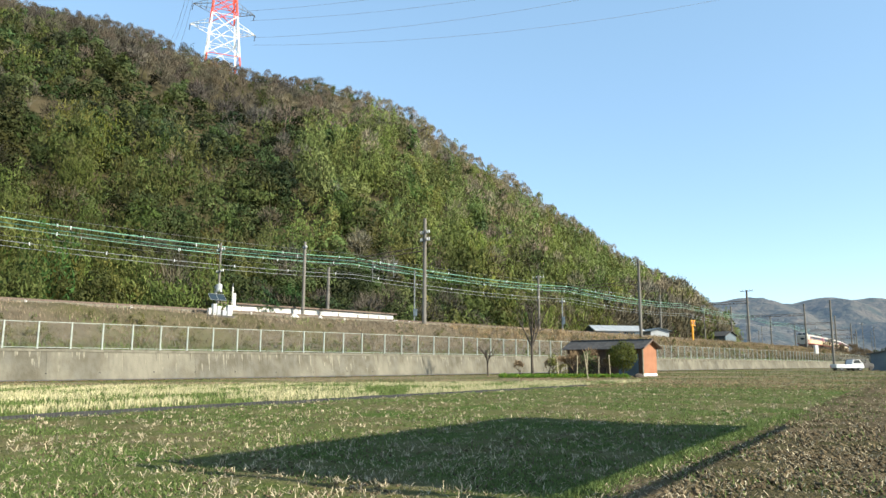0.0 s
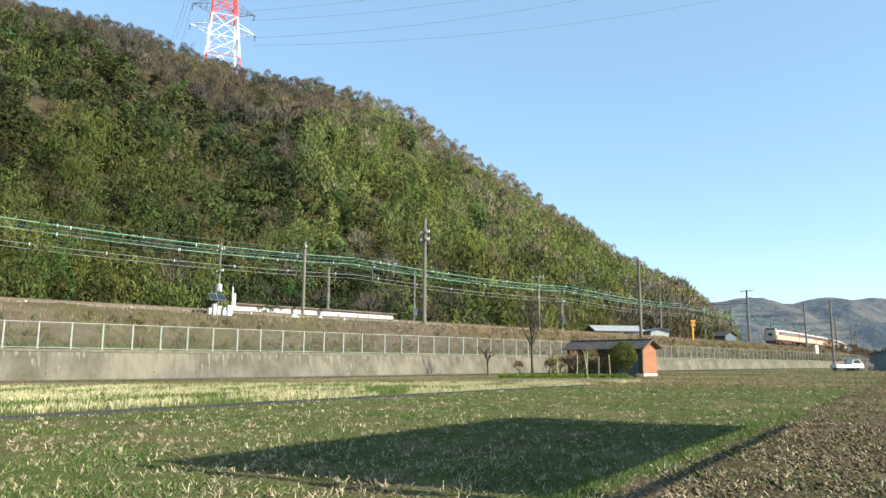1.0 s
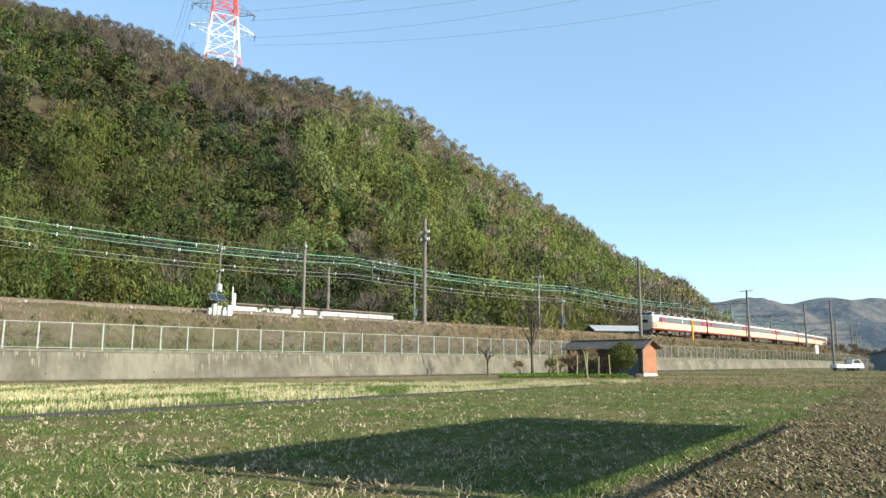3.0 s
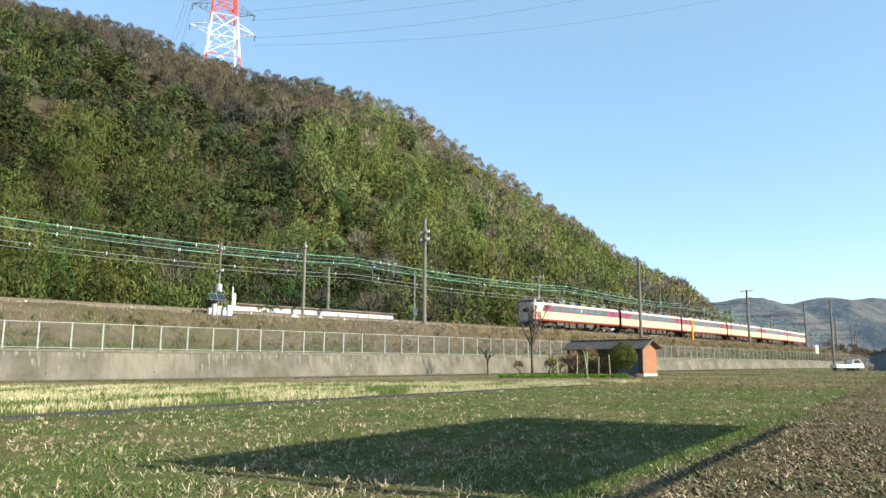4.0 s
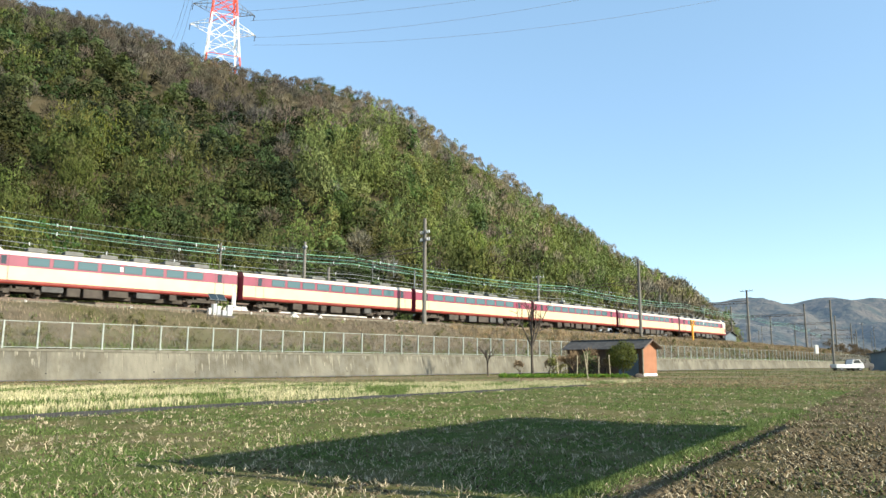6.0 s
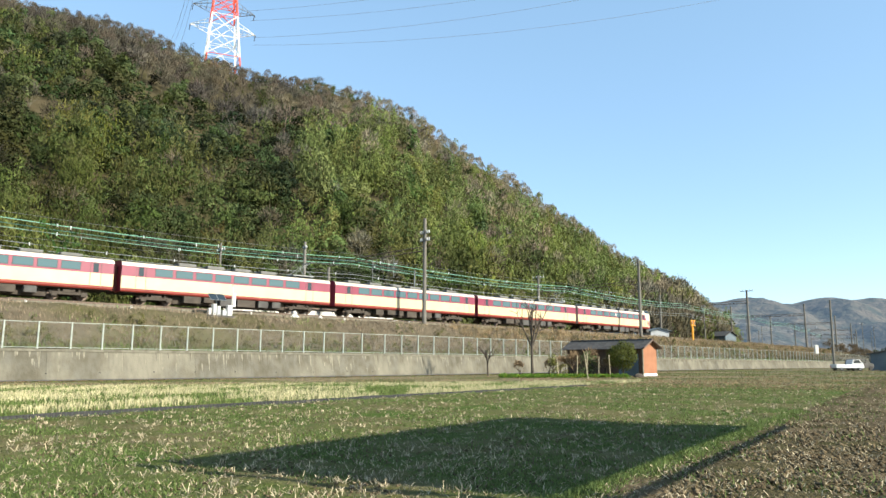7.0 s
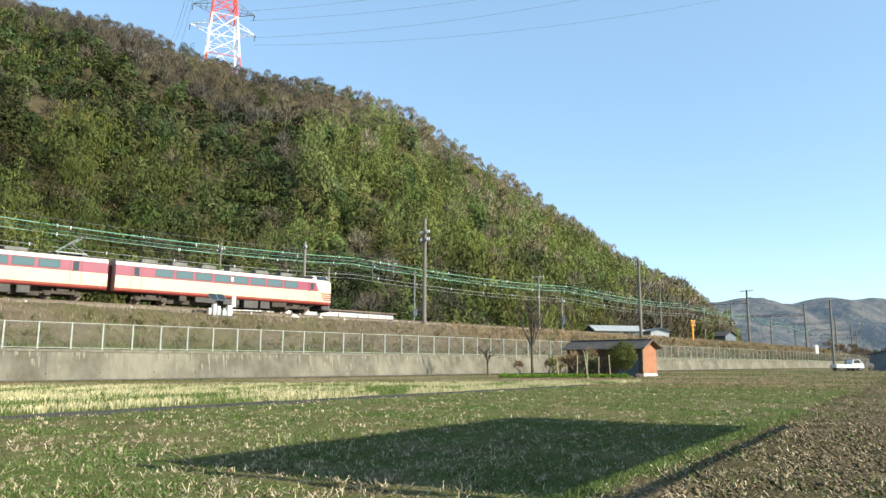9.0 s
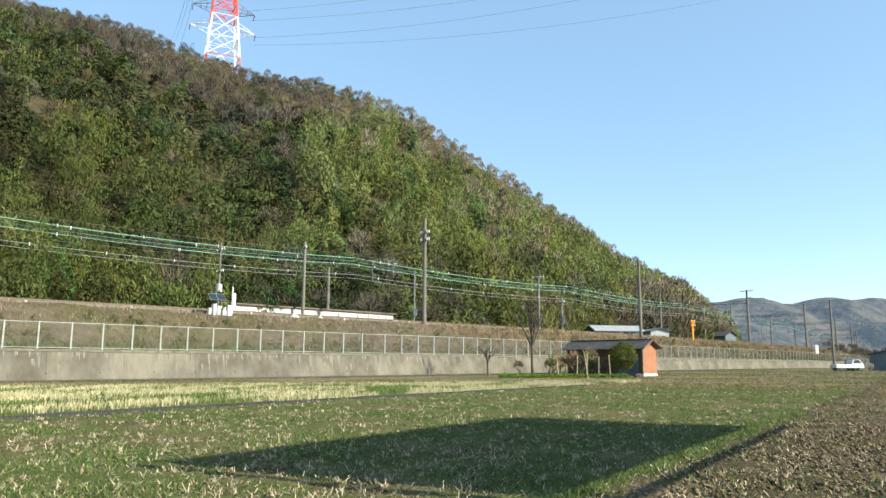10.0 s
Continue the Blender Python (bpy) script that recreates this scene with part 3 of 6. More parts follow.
def build_woods():
    n = 4900
    # even cover: as many trees on a stretch of hill as its width asks for
    rx, ry = np.array([q[0] for q in RIDGE], float), np.array([q[1] for q in RIDGE], float)
    wide = np.hypot(np.diff(rx), np.diff(ry)) * 0.6 + np.diff(FOOT_S) * 0.4
    cum = np.concatenate([[0], np.cumsum(wide[1:])])
    u, v = np.interp(RNG.uniform(0, cum[-1], n), cum, np.arange(1, U_N + 1) / U_N), RNG.uniform(-0.02, 1.05, n)
    v[:520] = RNG.uniform(-0.06, 0.06, 520)
    v[520:1700] = RNG.uniform(0.74, 1.04, 1180)        # close low growth under the ridge
    x, y, z = hill_at(u, v)
    keep = RNG.uniform(size=n) < np.clip(np.interp(u, [0, 0.75, 1], [1.0, 0.95, 0.55]), 0, 1)
    u, v, x, y, z = u[keep], v[keep], x[keep], y[keep], z[keep]
    z = z + bumps(x, y) * 4.0 * np.clip(v * 3, 0, 1) * np.clip(1.15 - v, 0, 1) - 0.6
    zone = np.array([noise.fractal((a * 0.022, b * 0.022, 5.1), 1.0, 2.0, 3) for a, b in zip(x, y)])
    hue = np.array([noise.fractal((a * 0.035, b * 0.035, 9.1), 1.0, 2.0, 3) for a, b in zip(x, y)]) + 0.55 * np.clip((x + 30) / 90, -0.4, 0.8)
    line = np.interp(u, [0, 0.3, 0.5, 0.8, 1], [0.60, 0.63, 0.70, 0.76, 0.6])
    p_bare = np.clip(0.03 + 0.92 * np.clip((v - line + 0.10 + 0.22 * zone) / 0.18, 0, 1) + 0.9 * np.clip(zone - 0.22, 0, 1), 0.04, 0.86)
    p_bare = np.maximum(p_bare, np.where((v < 0.05), 0.09, 0))
    p_bare = np.maximum(p_bare, np.where(u > 0.80, 0.86, 0))
    bare = RNG.uniform(size=len(u)) < p_bare
    bam = (~bare) & (RNG.uniform(size=len(u)) < np.clip(0.32 + hue * 1.0 - 0.3 * (v > 0.8), 0.06, 0.8))
    broad = ~(bare | bam)
    P = np.stack([x, y, z], 1)
    low = np.interp(v, [0.62, 0.84], [1.0, 0.56]) * np.interp(u, [0.79, 0.86], [1.0, 1.2])        # smaller towards the ridge, taller at the hill's end
    def tints(mask, base, spread):
        k = int(mask.sum())
        b = 1 + RNG.normal(size=(k, 1)) * spread
        c = 1 + RNG.normal(size=(k, 3)) * spread * np.array([0.35, 0.15, 0.35])
        h = hue[mask][:, None] * np.array([0.42, 0.38, 0.15])
        # light and shade put into the tint: darker foot and left, brighter right
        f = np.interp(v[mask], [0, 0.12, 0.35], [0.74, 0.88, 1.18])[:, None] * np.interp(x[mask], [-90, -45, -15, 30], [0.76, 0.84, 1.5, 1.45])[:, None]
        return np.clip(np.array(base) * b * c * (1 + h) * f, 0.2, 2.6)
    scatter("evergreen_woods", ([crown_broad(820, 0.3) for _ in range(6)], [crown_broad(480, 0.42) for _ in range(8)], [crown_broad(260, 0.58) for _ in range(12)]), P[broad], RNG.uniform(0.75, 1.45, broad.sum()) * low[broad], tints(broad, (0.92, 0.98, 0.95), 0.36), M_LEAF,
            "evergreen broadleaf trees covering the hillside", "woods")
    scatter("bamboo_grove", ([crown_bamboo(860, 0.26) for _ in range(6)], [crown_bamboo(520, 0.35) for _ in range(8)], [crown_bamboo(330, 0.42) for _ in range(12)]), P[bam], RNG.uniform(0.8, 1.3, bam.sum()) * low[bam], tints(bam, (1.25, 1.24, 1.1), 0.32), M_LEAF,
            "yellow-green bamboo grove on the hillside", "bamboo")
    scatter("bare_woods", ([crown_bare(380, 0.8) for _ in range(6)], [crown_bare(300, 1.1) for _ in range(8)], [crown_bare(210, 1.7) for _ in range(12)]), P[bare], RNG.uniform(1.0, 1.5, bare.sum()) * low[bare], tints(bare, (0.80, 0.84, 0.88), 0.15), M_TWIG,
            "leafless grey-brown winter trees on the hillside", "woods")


def build_mountains():
    """Far ranges beyond the valley, with distance haze put in as blue glow."""
    def ridge_mesh(name, pts, dist, depth):
        xs = np.linspace(pts[0][0], pts[-1][0], 90)
        hs = np.interp(xs, [p[0] for p in pts], [p[1] for p in pts])
        hs = hs + np.array([noise.fractal((a * 0.012, 0.3, dist), 1.0, 2.0, 4) for a in xs]) * 7
        V, F = [], []
        nv = 24
        for j in range(nv):
            t = j / (nv - 1)
            for x0, h in zip(xs, hs):
                nz = noise.fractal((x0 * 0.006, t * 3.1, dist * 0.01), 1.0, 2.0, 5)
                V.append((x0 * (1 - 0.12 * (1 - t)), dist - depth * (1 - t), h * t ** 0.9 + nz * 75 * (t * (1 - t)) * 2))
        n = len(xs)
        for j in range(nv - 1):
            for i in range(n - 1):
                a = j * n + i
                F.append((a, a + 1, a + n + 1, a + n))
        ob = mesh_ob(name, V, F, M_FARHILL_GLOW, smooth=True)
        tagged(ob, "distant wooded mountain range with haze as a blue glow", "mountains", kind="structure")
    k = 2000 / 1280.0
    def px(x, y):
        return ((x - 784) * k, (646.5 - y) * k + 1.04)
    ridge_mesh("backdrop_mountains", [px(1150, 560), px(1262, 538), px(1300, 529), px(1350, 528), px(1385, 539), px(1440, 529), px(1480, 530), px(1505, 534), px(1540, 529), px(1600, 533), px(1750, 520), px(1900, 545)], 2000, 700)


build_hill()
build_woods()
build_mountains()


# ---- the train ----
CAR, LEN, HALF = 20.5, 19.9, 9.95
SECTION = [(1.38, 0.95), (1.44, 1.05), (1.45, 1.22), (1.45, 2.20), (1.45, 3.06), (1.41, 3.22), (1.30, 3.36), (1.12, 3.43), (0.7, 3.50), (0.0, 3.53)]
BAND = [M_SKIRTR, M_CREAM, M_CRIM, M_CREAM_W, M_TROOF]


def band_of(z):
    return 0 if z < 1.2 else 1 if z < 2.2 else 2 if z < 3.05 else 3 if z < 3.34 else 4


def loft(name, stations, parent, colour):
    """A car body from stations (x, width factor, section heights above 3.06 raised by lift, z of the bottom)."""
    half = SECTION
    ring = [(y, z) for y, z in half] + [(-y, z) for y, z in half[-2::-1]]
    V, F, S = [], [], []
    n = len(ring)
    for x, w, lift, squash in stations:
        for y, z in ring:
            zz = z
            if z > 3.06:
                zz = 3.06 + (z - 3.06) * (1 + lift / 0.47) if lift >= 0 else 3.06 + (z - 3.06) * max(0.02, 1 + lift / 0.47)
            if squash < 3.06 and zz > squash:
                zz = squash + (zz - squash) * 0.05
            V.append((x, y * w, zz))
    for i in range(len(stations) - 1):
        for j in range(n):
            a, b2 = i * n + j, i * n + (j + 1) % n
            F.append((a, b2, b2 + n, a + n))
            zc = (ring[j][1] + ring[(j + 1) % n][1]) / 2 if j < n - 1 else 0.5
            S.append(colour((stations[i][0] + stations[i + 1][0]) / 2, zc))
    F += [tuple(range(n))[::-1], tuple(range((len(stations) - 1) * n, len(stations) * n))]
    S += [colour(stations[0][0], -1), colour(stations[-1][0], -1)]
    ob = mesh_ob(name, V, F, None, parent=parent, mats=BAND, slots=S)
    return ob


def bogie(parent, cx):
    bm = bmesh.new()
    for y in (-0.98, 0.98):
        box(bm, cx, y, 0.52, 2.7, 0.14, 0.24, 0.04)
        box(bm, cx, y, 0.70, 0.9, 0.2, 0.28, 0.04)
        for dx in (-1.05, 1.05):
            box(bm, cx + dx, y, 0.44, 0.42, 0.24, 0.36, 0.05)
            rod(bm, (cx + dx * 0.7, y, 0.55), (cx + dx * 0.7, y, 0.86), 0.1, seg=8)
    box(bm, cx, 0, 0.55, 0.6, 1.9, 0.3)
    b = part("bogie", bm, M_UNDER, parent, "grimy steel bogie frame")
    for dx in (-1.05, 1.05):
        for y in (-0.56, 0.56):
            bm = bmesh.new()
            rod(bm, (0, -0.065, 0), (0, 0.065, 0), 0.43, seg=20)
            wl = part("wheel", bm, M_RAIL, b)
            wl.matrix_basis = Matrix.Translation((cx + dx, y, 0.43))
    return b


def roof_units(parent, xs, size=(1.5, 1.3, 0.34)):
    first = None
    for x in xs:
        if first is None:
            bm = bmesh.new()
            box(bm, 0, 0, size[2] / 2, size[0], size[1], size[2], 0.07)
            box(bm, 0, 0, size[2] + 0.02, size[0] * 0.7, size[1] * 0.6, 0.05)
            first = part("air_conditioner", bm, M_ACU, parent, "weathered grey rooftop air conditioner")
            first.matrix_basis = Matrix.Translation((x, 0, 3.47))
        else:
            share(first, Matrix.Translation((x, 0, 3.47)))


def pantograph(parent, x):
    bm = bmesh.new()
    for y in (-0.55, 0.55):
        rod(bm, (x - 1.0, y, 3.75), (x - 0.1, y * 0.7, 4.45), 0.025)
        rod(bm, (x - 0.1, y * 0.7, 4.45), (x - 0.9, y * 0.6, 5.05), 0.02)
        rod(bm, (x + 1.0, y, 3.75), (x + 0.1, y * 0.7, 4.45), 0.025)
        rod(bm, (x + 0.1, y * 0.7, 4.45), (x - 0.7, y * 0.6, 5.05), 0.02)
    for dx in (-0.95, -0.65):
        rod(bm, (x + dx, -0.85, 5.06), (x + dx, 0.85, 5.06), 0.03)
    box(bm, x, 0, 3.7, 2.3, 1.3, 0.1)
    for dx in (-0.9, 0.9):
        for y in (-0.5, 0.5):
            rod(bm, (x + dx, y, 3.45), (x + dx, y, 3.7), 0.08, seg=8)
    part("pantograph", bm, M_STEEL, parent, "grey diamond-frame pantograph")


def railcar(kind, label):
    """One car; its front points along +x, the rail's top is z = 0. kind: cab, motor, trailer."""
    car = empty("railcar", Matrix(), label, "train car", "cars of the express train")
    cab = kind == "cab"
    if cab:
        st = [(-HALF, 1, 0, 9), (-HALF + 0.05, 1, 0, 9), (7.5, 1, 0, 9), (7.78, 1, 0.0, 9), (8.0, 1, 0.27, 9), (8.2, 1, 0.33, 9), (9.2, 0.99, 0.33, 9), (9.45, 0.98, 0.28, 9),
              (9.72, 0.96, 0.02, 9), (9.93, 0.915, -0.20, 9), (10.04, 0.85, -0.31, 9), (10.1, 0.76, -0.37, 9), (10.12, 0.66, -0.40, 9)]
        def colour(x, z):
            if z < 0:
                return 3
            if x > 7.9:
                return 0 if z < 1.2 else 1 if (z < 2.2 and x < 8.9) else 3
            return band_of(z)
    else:
        st = [(-HALF, 1, 0, 9), (-HALF + 0.05, 1, 0, 9), (0, 1, 0, 9), (HALF - 0.05, 1, 0, 9), (HALF, 1, 0, 9)]
        def colour(x, z):
            return 2 if z < 0 else band_of(z)
    body = loft("body", st, car, colour)
    # windows on both sides
    x0, x1 = (-6.9, 6.9) if cab else (-7.6, 7.2)
    n = 8 if cab else 9 if kind == "trailer" else 8
    if kind == "motor":
        x0, x1 = -6.6, 7.4
    pitch = (x1 - x0) / n
    bm = bmesh.new()
    box(bm, 0, 0, 0, pitch * 0.82, 0.03, 0.58, 0.012)
    pane = part("window", bm, M_TGLASS, car, "tinted passenger window")
    bm = bmesh.new()
    for sx in (-1, 1):
        box(bm, sx * pitch * 0.422, 0, 0, 0.03, 0.024, 0.64)
    for sz in (-1, 1):
        box(bm, 0, 0, sz * 0.305, pitch * 0.85, 0.024, 0.03)
    fr = part("window_frame", bm, M_UNDERG, car)
    k = 0
    for side in (1, -1):
        for i in range(n):
            xc = x0 + pitch * (i + 0.5)
            m = Matrix.Translation((xc, side * 1.446, 2.66))
            if k == 0:
                pane.matrix_basis = m
                fr.matrix_basis = m
            else:
                share(pane, m)
                share(fr, m)
            k += 1
    # doors
    doors = [-8.3] if cab else [-8.6, 8.3] if kind == "trailer" else [-7.6, 8.4]
    for xd in doors:
        for side in (1, -1):
            bm = bmesh.new()
            for dx in (-0.40, 0.40):
                box(bm, xd + dx, side * 1.452, 2.1, 0.035, 0.02, 1.9)
            box(bm, xd, side * 1.452, 3.04, 0.83, 0.02, 0.03)
            dd = part("door", bm, M_UNDERG, car, "passenger door with a narrow window")
            bm = bmesh.new()
            box(bm, xd, side * 1.447, 2.62, 0.42, 0.03, 0.72, 0.012)
            part("door_window", bm, M_GLASSD, dd)
    # corner shade strips at the ends, gangway
    ends = [-1] if cab else [-1, 1]
    for e in ends:
        bm = bmesh.new()
        box(bm, e * (HALF + 0.14), 0, 2.0, 0.28, 1.1, 2.1, 0.05)
        part("gangway", bm, M_BELLOW, car, "dark red folded gangway bellows")
        bm = bmesh.new()
        rod(bm, (e * HALF, 0, 0.88), (e * (HALF + 0.3), 0, 0.88), 0.12, seg=8)
        part("coupler", bm, M_UNDER, car)
    # underfloor
    bm = bmesh.new()
    box(bm, 0, 0, 0.93, LEN - (2.0 if cab else 0.4), 2.5, 0.1)
    part("underframe", bm, M_UNDER, car)
    bm = bmesh.new()
    box(bm, 0, 0, 0.56, 10.8, 1.3, 0.68, 0.05)
    part("equipment_trough", bm, M_UNDER, car, "long grimy underfloor equipment trough")
    for bx in (-6.9, 6.9):
        bogie(car, bx)
    rr = random.Random(kind)
    x = -4.6
    while x < 4.2:
        w = rr.uniform(0.5, 2.0)
        h = rr.uniform(0.42, 0.7)
        for side in (1, -1):
            bm = bmesh.new()
            box(bm, x + w / 2, side * 0.95, 0.9 - h / 2, w, 0.75, h, 0.04)
            part("equipment_box", bm, M_UNDERG if rr.random() < 0.45 else M_UNDER, car)
        x += w + rr.uniform(0.2, 0.8)
    # roof
    if cab:
        roof_units(car, [6.0, 3.4, 0.8, -1.8, -4.4, -7.0], (1.35, 1.2, 0.34))
        # cab glass
        bm = bmesh.new()
        for y0, y1 in ((-1.05, -0.06), (0.06, 1.05)):
            a = [bm.verts.new(p) for p in ((9.90, y0, 3.34), (9.90, y1, 3.34), (9.56, y1 * 0.9, 3.68), (9.56, y0 * 0.9, 3.68))]
            bm.faces.new(a)
        r = bmesh.ops.extrude_face_region(bm, geom=bm.faces[:])
        bmesh.ops.translate(bm, vec=(0.10, 0, 0.08), verts=[g for g in r["geom"] if isinstance(g, bmesh.types.BMVert)])
        part("windscreen", bm, M_GLASSD, car, "dark raked windscreen")
        for side in (1, -1):
            bm = bmesh.new()
            a = [bm.verts.new((px, side * py, pz)) for px, py, pz in ((9.66, 1.36, 3.30), (8.3, 1.42, 3.33), (8.3, 1.20, 3.67), (9.42, 1.16, 3.66))]
            bm.faces.new(a if side < 0 else a[::-1])
            r = bmesh.ops.extrude_face_region(bm, geom=bm.faces[:])
            bmesh.ops.translate(bm, vec=(0, side * 0.07, 0.03), verts=[g for g in r["geom"] if isinstance(g, bmesh.types.BMVert)])
            part("cab_window", bm, M_GLASSD, car, "dark cab side window")
            # slanting front edge of the window band, whisker stripes, crew door
            bm = bmesh.new()
            a = [bm.verts.new((px, side * 1.452, pz)) for px, pz in ((7.85, 2.21), (8.55, 2.21), (8.15, 3.04), (7.85, 3.04))]
            bm.faces.new(a)
            r = bmesh.ops.extrude_face_region(bm, geom=bm.faces[:])
            bmesh.ops.translate(bm, vec=(0, side * 0.012, 0), verts=[g for g in r["geom"] if isinstance(g, bmesh.types.BMVert)])
            part("band_tip", bm, M_CRIM, car, "slanting crimson end of the window band")
            for i in range(4):
                bm = bmesh.new()
                z = 1.36 + i * 0.2
                xs = [8.95 - i * 0.07, 9.45, 9.72, 9.93, 10.06]
                ws = [1.445, 1.45 * 0.98, 1.45 * 0.96, 1.45 * 0.915, 1.45 * 0.83]
                lo = [bm.verts.new((a1, side * (w1 + 0.01), z)) for a1, w1 in zip(xs, ws)]
                hi = [bm.verts.new((a1 + 0.02, side * (w1 + 0.01), z + 0.12)) for a1, w1 in zip(xs, ws)]
                for q in range(4):
                    bm.faces.new((lo[q], lo[q + 1], hi[q + 1], hi[q]))
                part("stripe", bm, M_SKIRTR, car, "red whisker stripe")
            bm = bmesh.new()
            for dx in (-0.33, 0.33):
                box(bm, 7.75 + dx, side * 1.468, 2.1, 0.04, 0.02, 2.0)
            cd = part("crew_door", bm, M_CRIM, car)
            bm = bmesh.new()
            box(bm, 7.75, side * 1.462, 2.66, 0.36, 0.03, 0.62, 0.012)
            part("door_window", bm, M_GLASSD, cd)
            bm = bmesh.new()
            rod(bm, (9.95, side * 0.95, 2.45), (10.12, side * 0.93, 2.45), 0.13, seg=14)
            part("headlight", bm, M_INSUL, car, "round headlight")
        for side in (1, -1):
            bm = bmesh.new()
            box(bm, 0.05, side * 1.462, 2.66, 0.24, 0.02, 0.36, 0.006)
            part("side_plate", bm, M_WHITE, car, "small white plate between the windows")
        bm = bmesh.new()
        box(bm, 10.13, 0, 2.3, 0.05, 0.9, 0.5, 0.02)
        part("train_mark", bm, M_GLASSD, car, "dark front sign box")
        bm = bmesh.new()
        box(bm, 9.5, 0, 0.66, 0.9, 2.3, 0.5, 0.12)
        box(bm, 10.1, 0, 0.42, 0.25, 1.8, 0.22, 0.05)
        part("snow_plough", bm, M_UNDERG, car, "grey front skirt")
        bm = bmesh.new()
        rod(bm, (10.0, 0, 0.88), (10.45, 0, 0.88), 0.14, seg=10)
        part("coupler", bm, M_STEEL, car)
    elif kind == "trailer":
        roof_units(car, [-7.0, -4.2, -1.4, 1.4, 4.2, 7.0], (1.6, 1.2, 0.26))
    else:
        roof_units(car, [-3.6, -1.0, 1.6, 4.2], (1.6, 1.3, 0.3))
        pantograph(car, -7.4)
    if cab:
        # the cab cars are longer than the others by the length of the nose
        for ob in car.children_recursive:
            if ob.name.split(".")[0] in ("body", "windscreen", "cab_window", "band_tip", "stripe", "crew_door", "door_window", "headlight", "train_mark", "snow_plough", "coupler"):
                for v in ob.data.vertices:
                    if v.co.x > 7.3:
                        v.co.x += 0.6
    return car


lead = railcar("cab", "leading express car in cream and crimson with a raised cab")
motor = railcar("motor", "cream and crimson express motor car with a pantograph")
trail = railcar("trailer", "cream and crimson express trailer car")
CARS = [lead, trail, motor, copy_thing(trail, Matrix()), copy_thing(motor, Matrix()), copy_thing(lead, Matrix())]
tagged(CARS[5], "rear express car in cream and crimson, cab facing backwards")


def nose_at(t):
    """Metres along the line of the train's front."""
    return 198.13 - 31.603 * t + 0.5 * 0.0782 * t * t


def motions():
    for i, car in enumerate(CARS):
        rows = []
        for k in range(21):
            t = k * 0.5
            s = nose_at(t) + (i + 0.5) * CAR
            h = heading(s)
            back = math.pi if i == 5 else 0.0
            p = tpoint(s, 1.475, 0.0)
            rows.append((t, Matrix.Translation(p) @ Matrix.Rotation(h + back, 4, "Z")))
        walk(car, rows)


# ---- poles and wires ----
def portal(s, near, far, h_near, h_far, beam):
    """An overhead-line portal: near and far concrete poles and a steel lattice beam over the tracks."""
    e = empty("catenary_portal", Matrix(), "concrete overhead-line poles joined by a brown lattice beam", "railway pole", "overhead-line portals")
    for off, h in ((near, h_near), (far, h_far)):
        if h:
            a = tpoint(s, off, -0.9)
            bm = bmesh.new()
            rod(bm, a, a + Vector((0, 0, h + 0.9)), 0.24, 0.17, seg=10)
            part("pole", bm, M_POLE, e)
    if beam:
        bm = bmesh.new()
        for dz in (0, 0.45):
            rod(bm, tpoint(s, near, beam + dz), tpoint(s, far, beam + dz), 0.05, seg=4)
        k = 12
        for i in range(k):
            o1, o2 = near + (far - near) * i / k, near + (far - near) * (i + 1) / k
            rod(bm, tpoint(s, o1, beam + (0.45 if i % 2 else 0)), tpoint(s, o2, beam + (0 if i % 2 else 0.45)), 0.03, seg=4)
        part("beam", bm, M_RUST, e, "brown lattice beam")
        for c in (1.475, 5.25):
            bm = bmesh.new()
            rod(bm, tpoint(s, c + 0.6, beam), tpoint(s, c + 0.6, 4.7), 0.03)
            rod(bm, tpoint(s, c + 0.6, 5.3), tpoint(s, c, 5.25), 0.025)
            rod(bm, tpoint(s, c + 0.6, 6.2), tpoint(s, c, 6.2), 0.025)
            part("hanger", bm, M_STEEL, e)
            bm = bmesh.new()
            rod(bm, tpoint(s, c + 0.5, 6.2), tpoint(s, c + 0.2, 6.2), 0.08, seg=8)
            part("insulator", bm, M_INSUL, e)
    return e


PORTALS = [-38, 6.5, 49.8, 93.4, 137.0, 179.8, 221.6, 266, 310, 354]
portal(49.8, -3, 14.6, 10.6, 7.0, 7.15)
portal(93.4, -3, 15.3, 10.7, 9.9, 7.15)
portal(137.0, -3, 14.6, 9.7, 9.9, 7.15)
portal(179.8, -3, 13.9, 9.9, 10.1, 7.15)
for s in (221.6, 266, 310, 354):
    portal(s, -3, 14, 9.5, 9.5, 7.15)


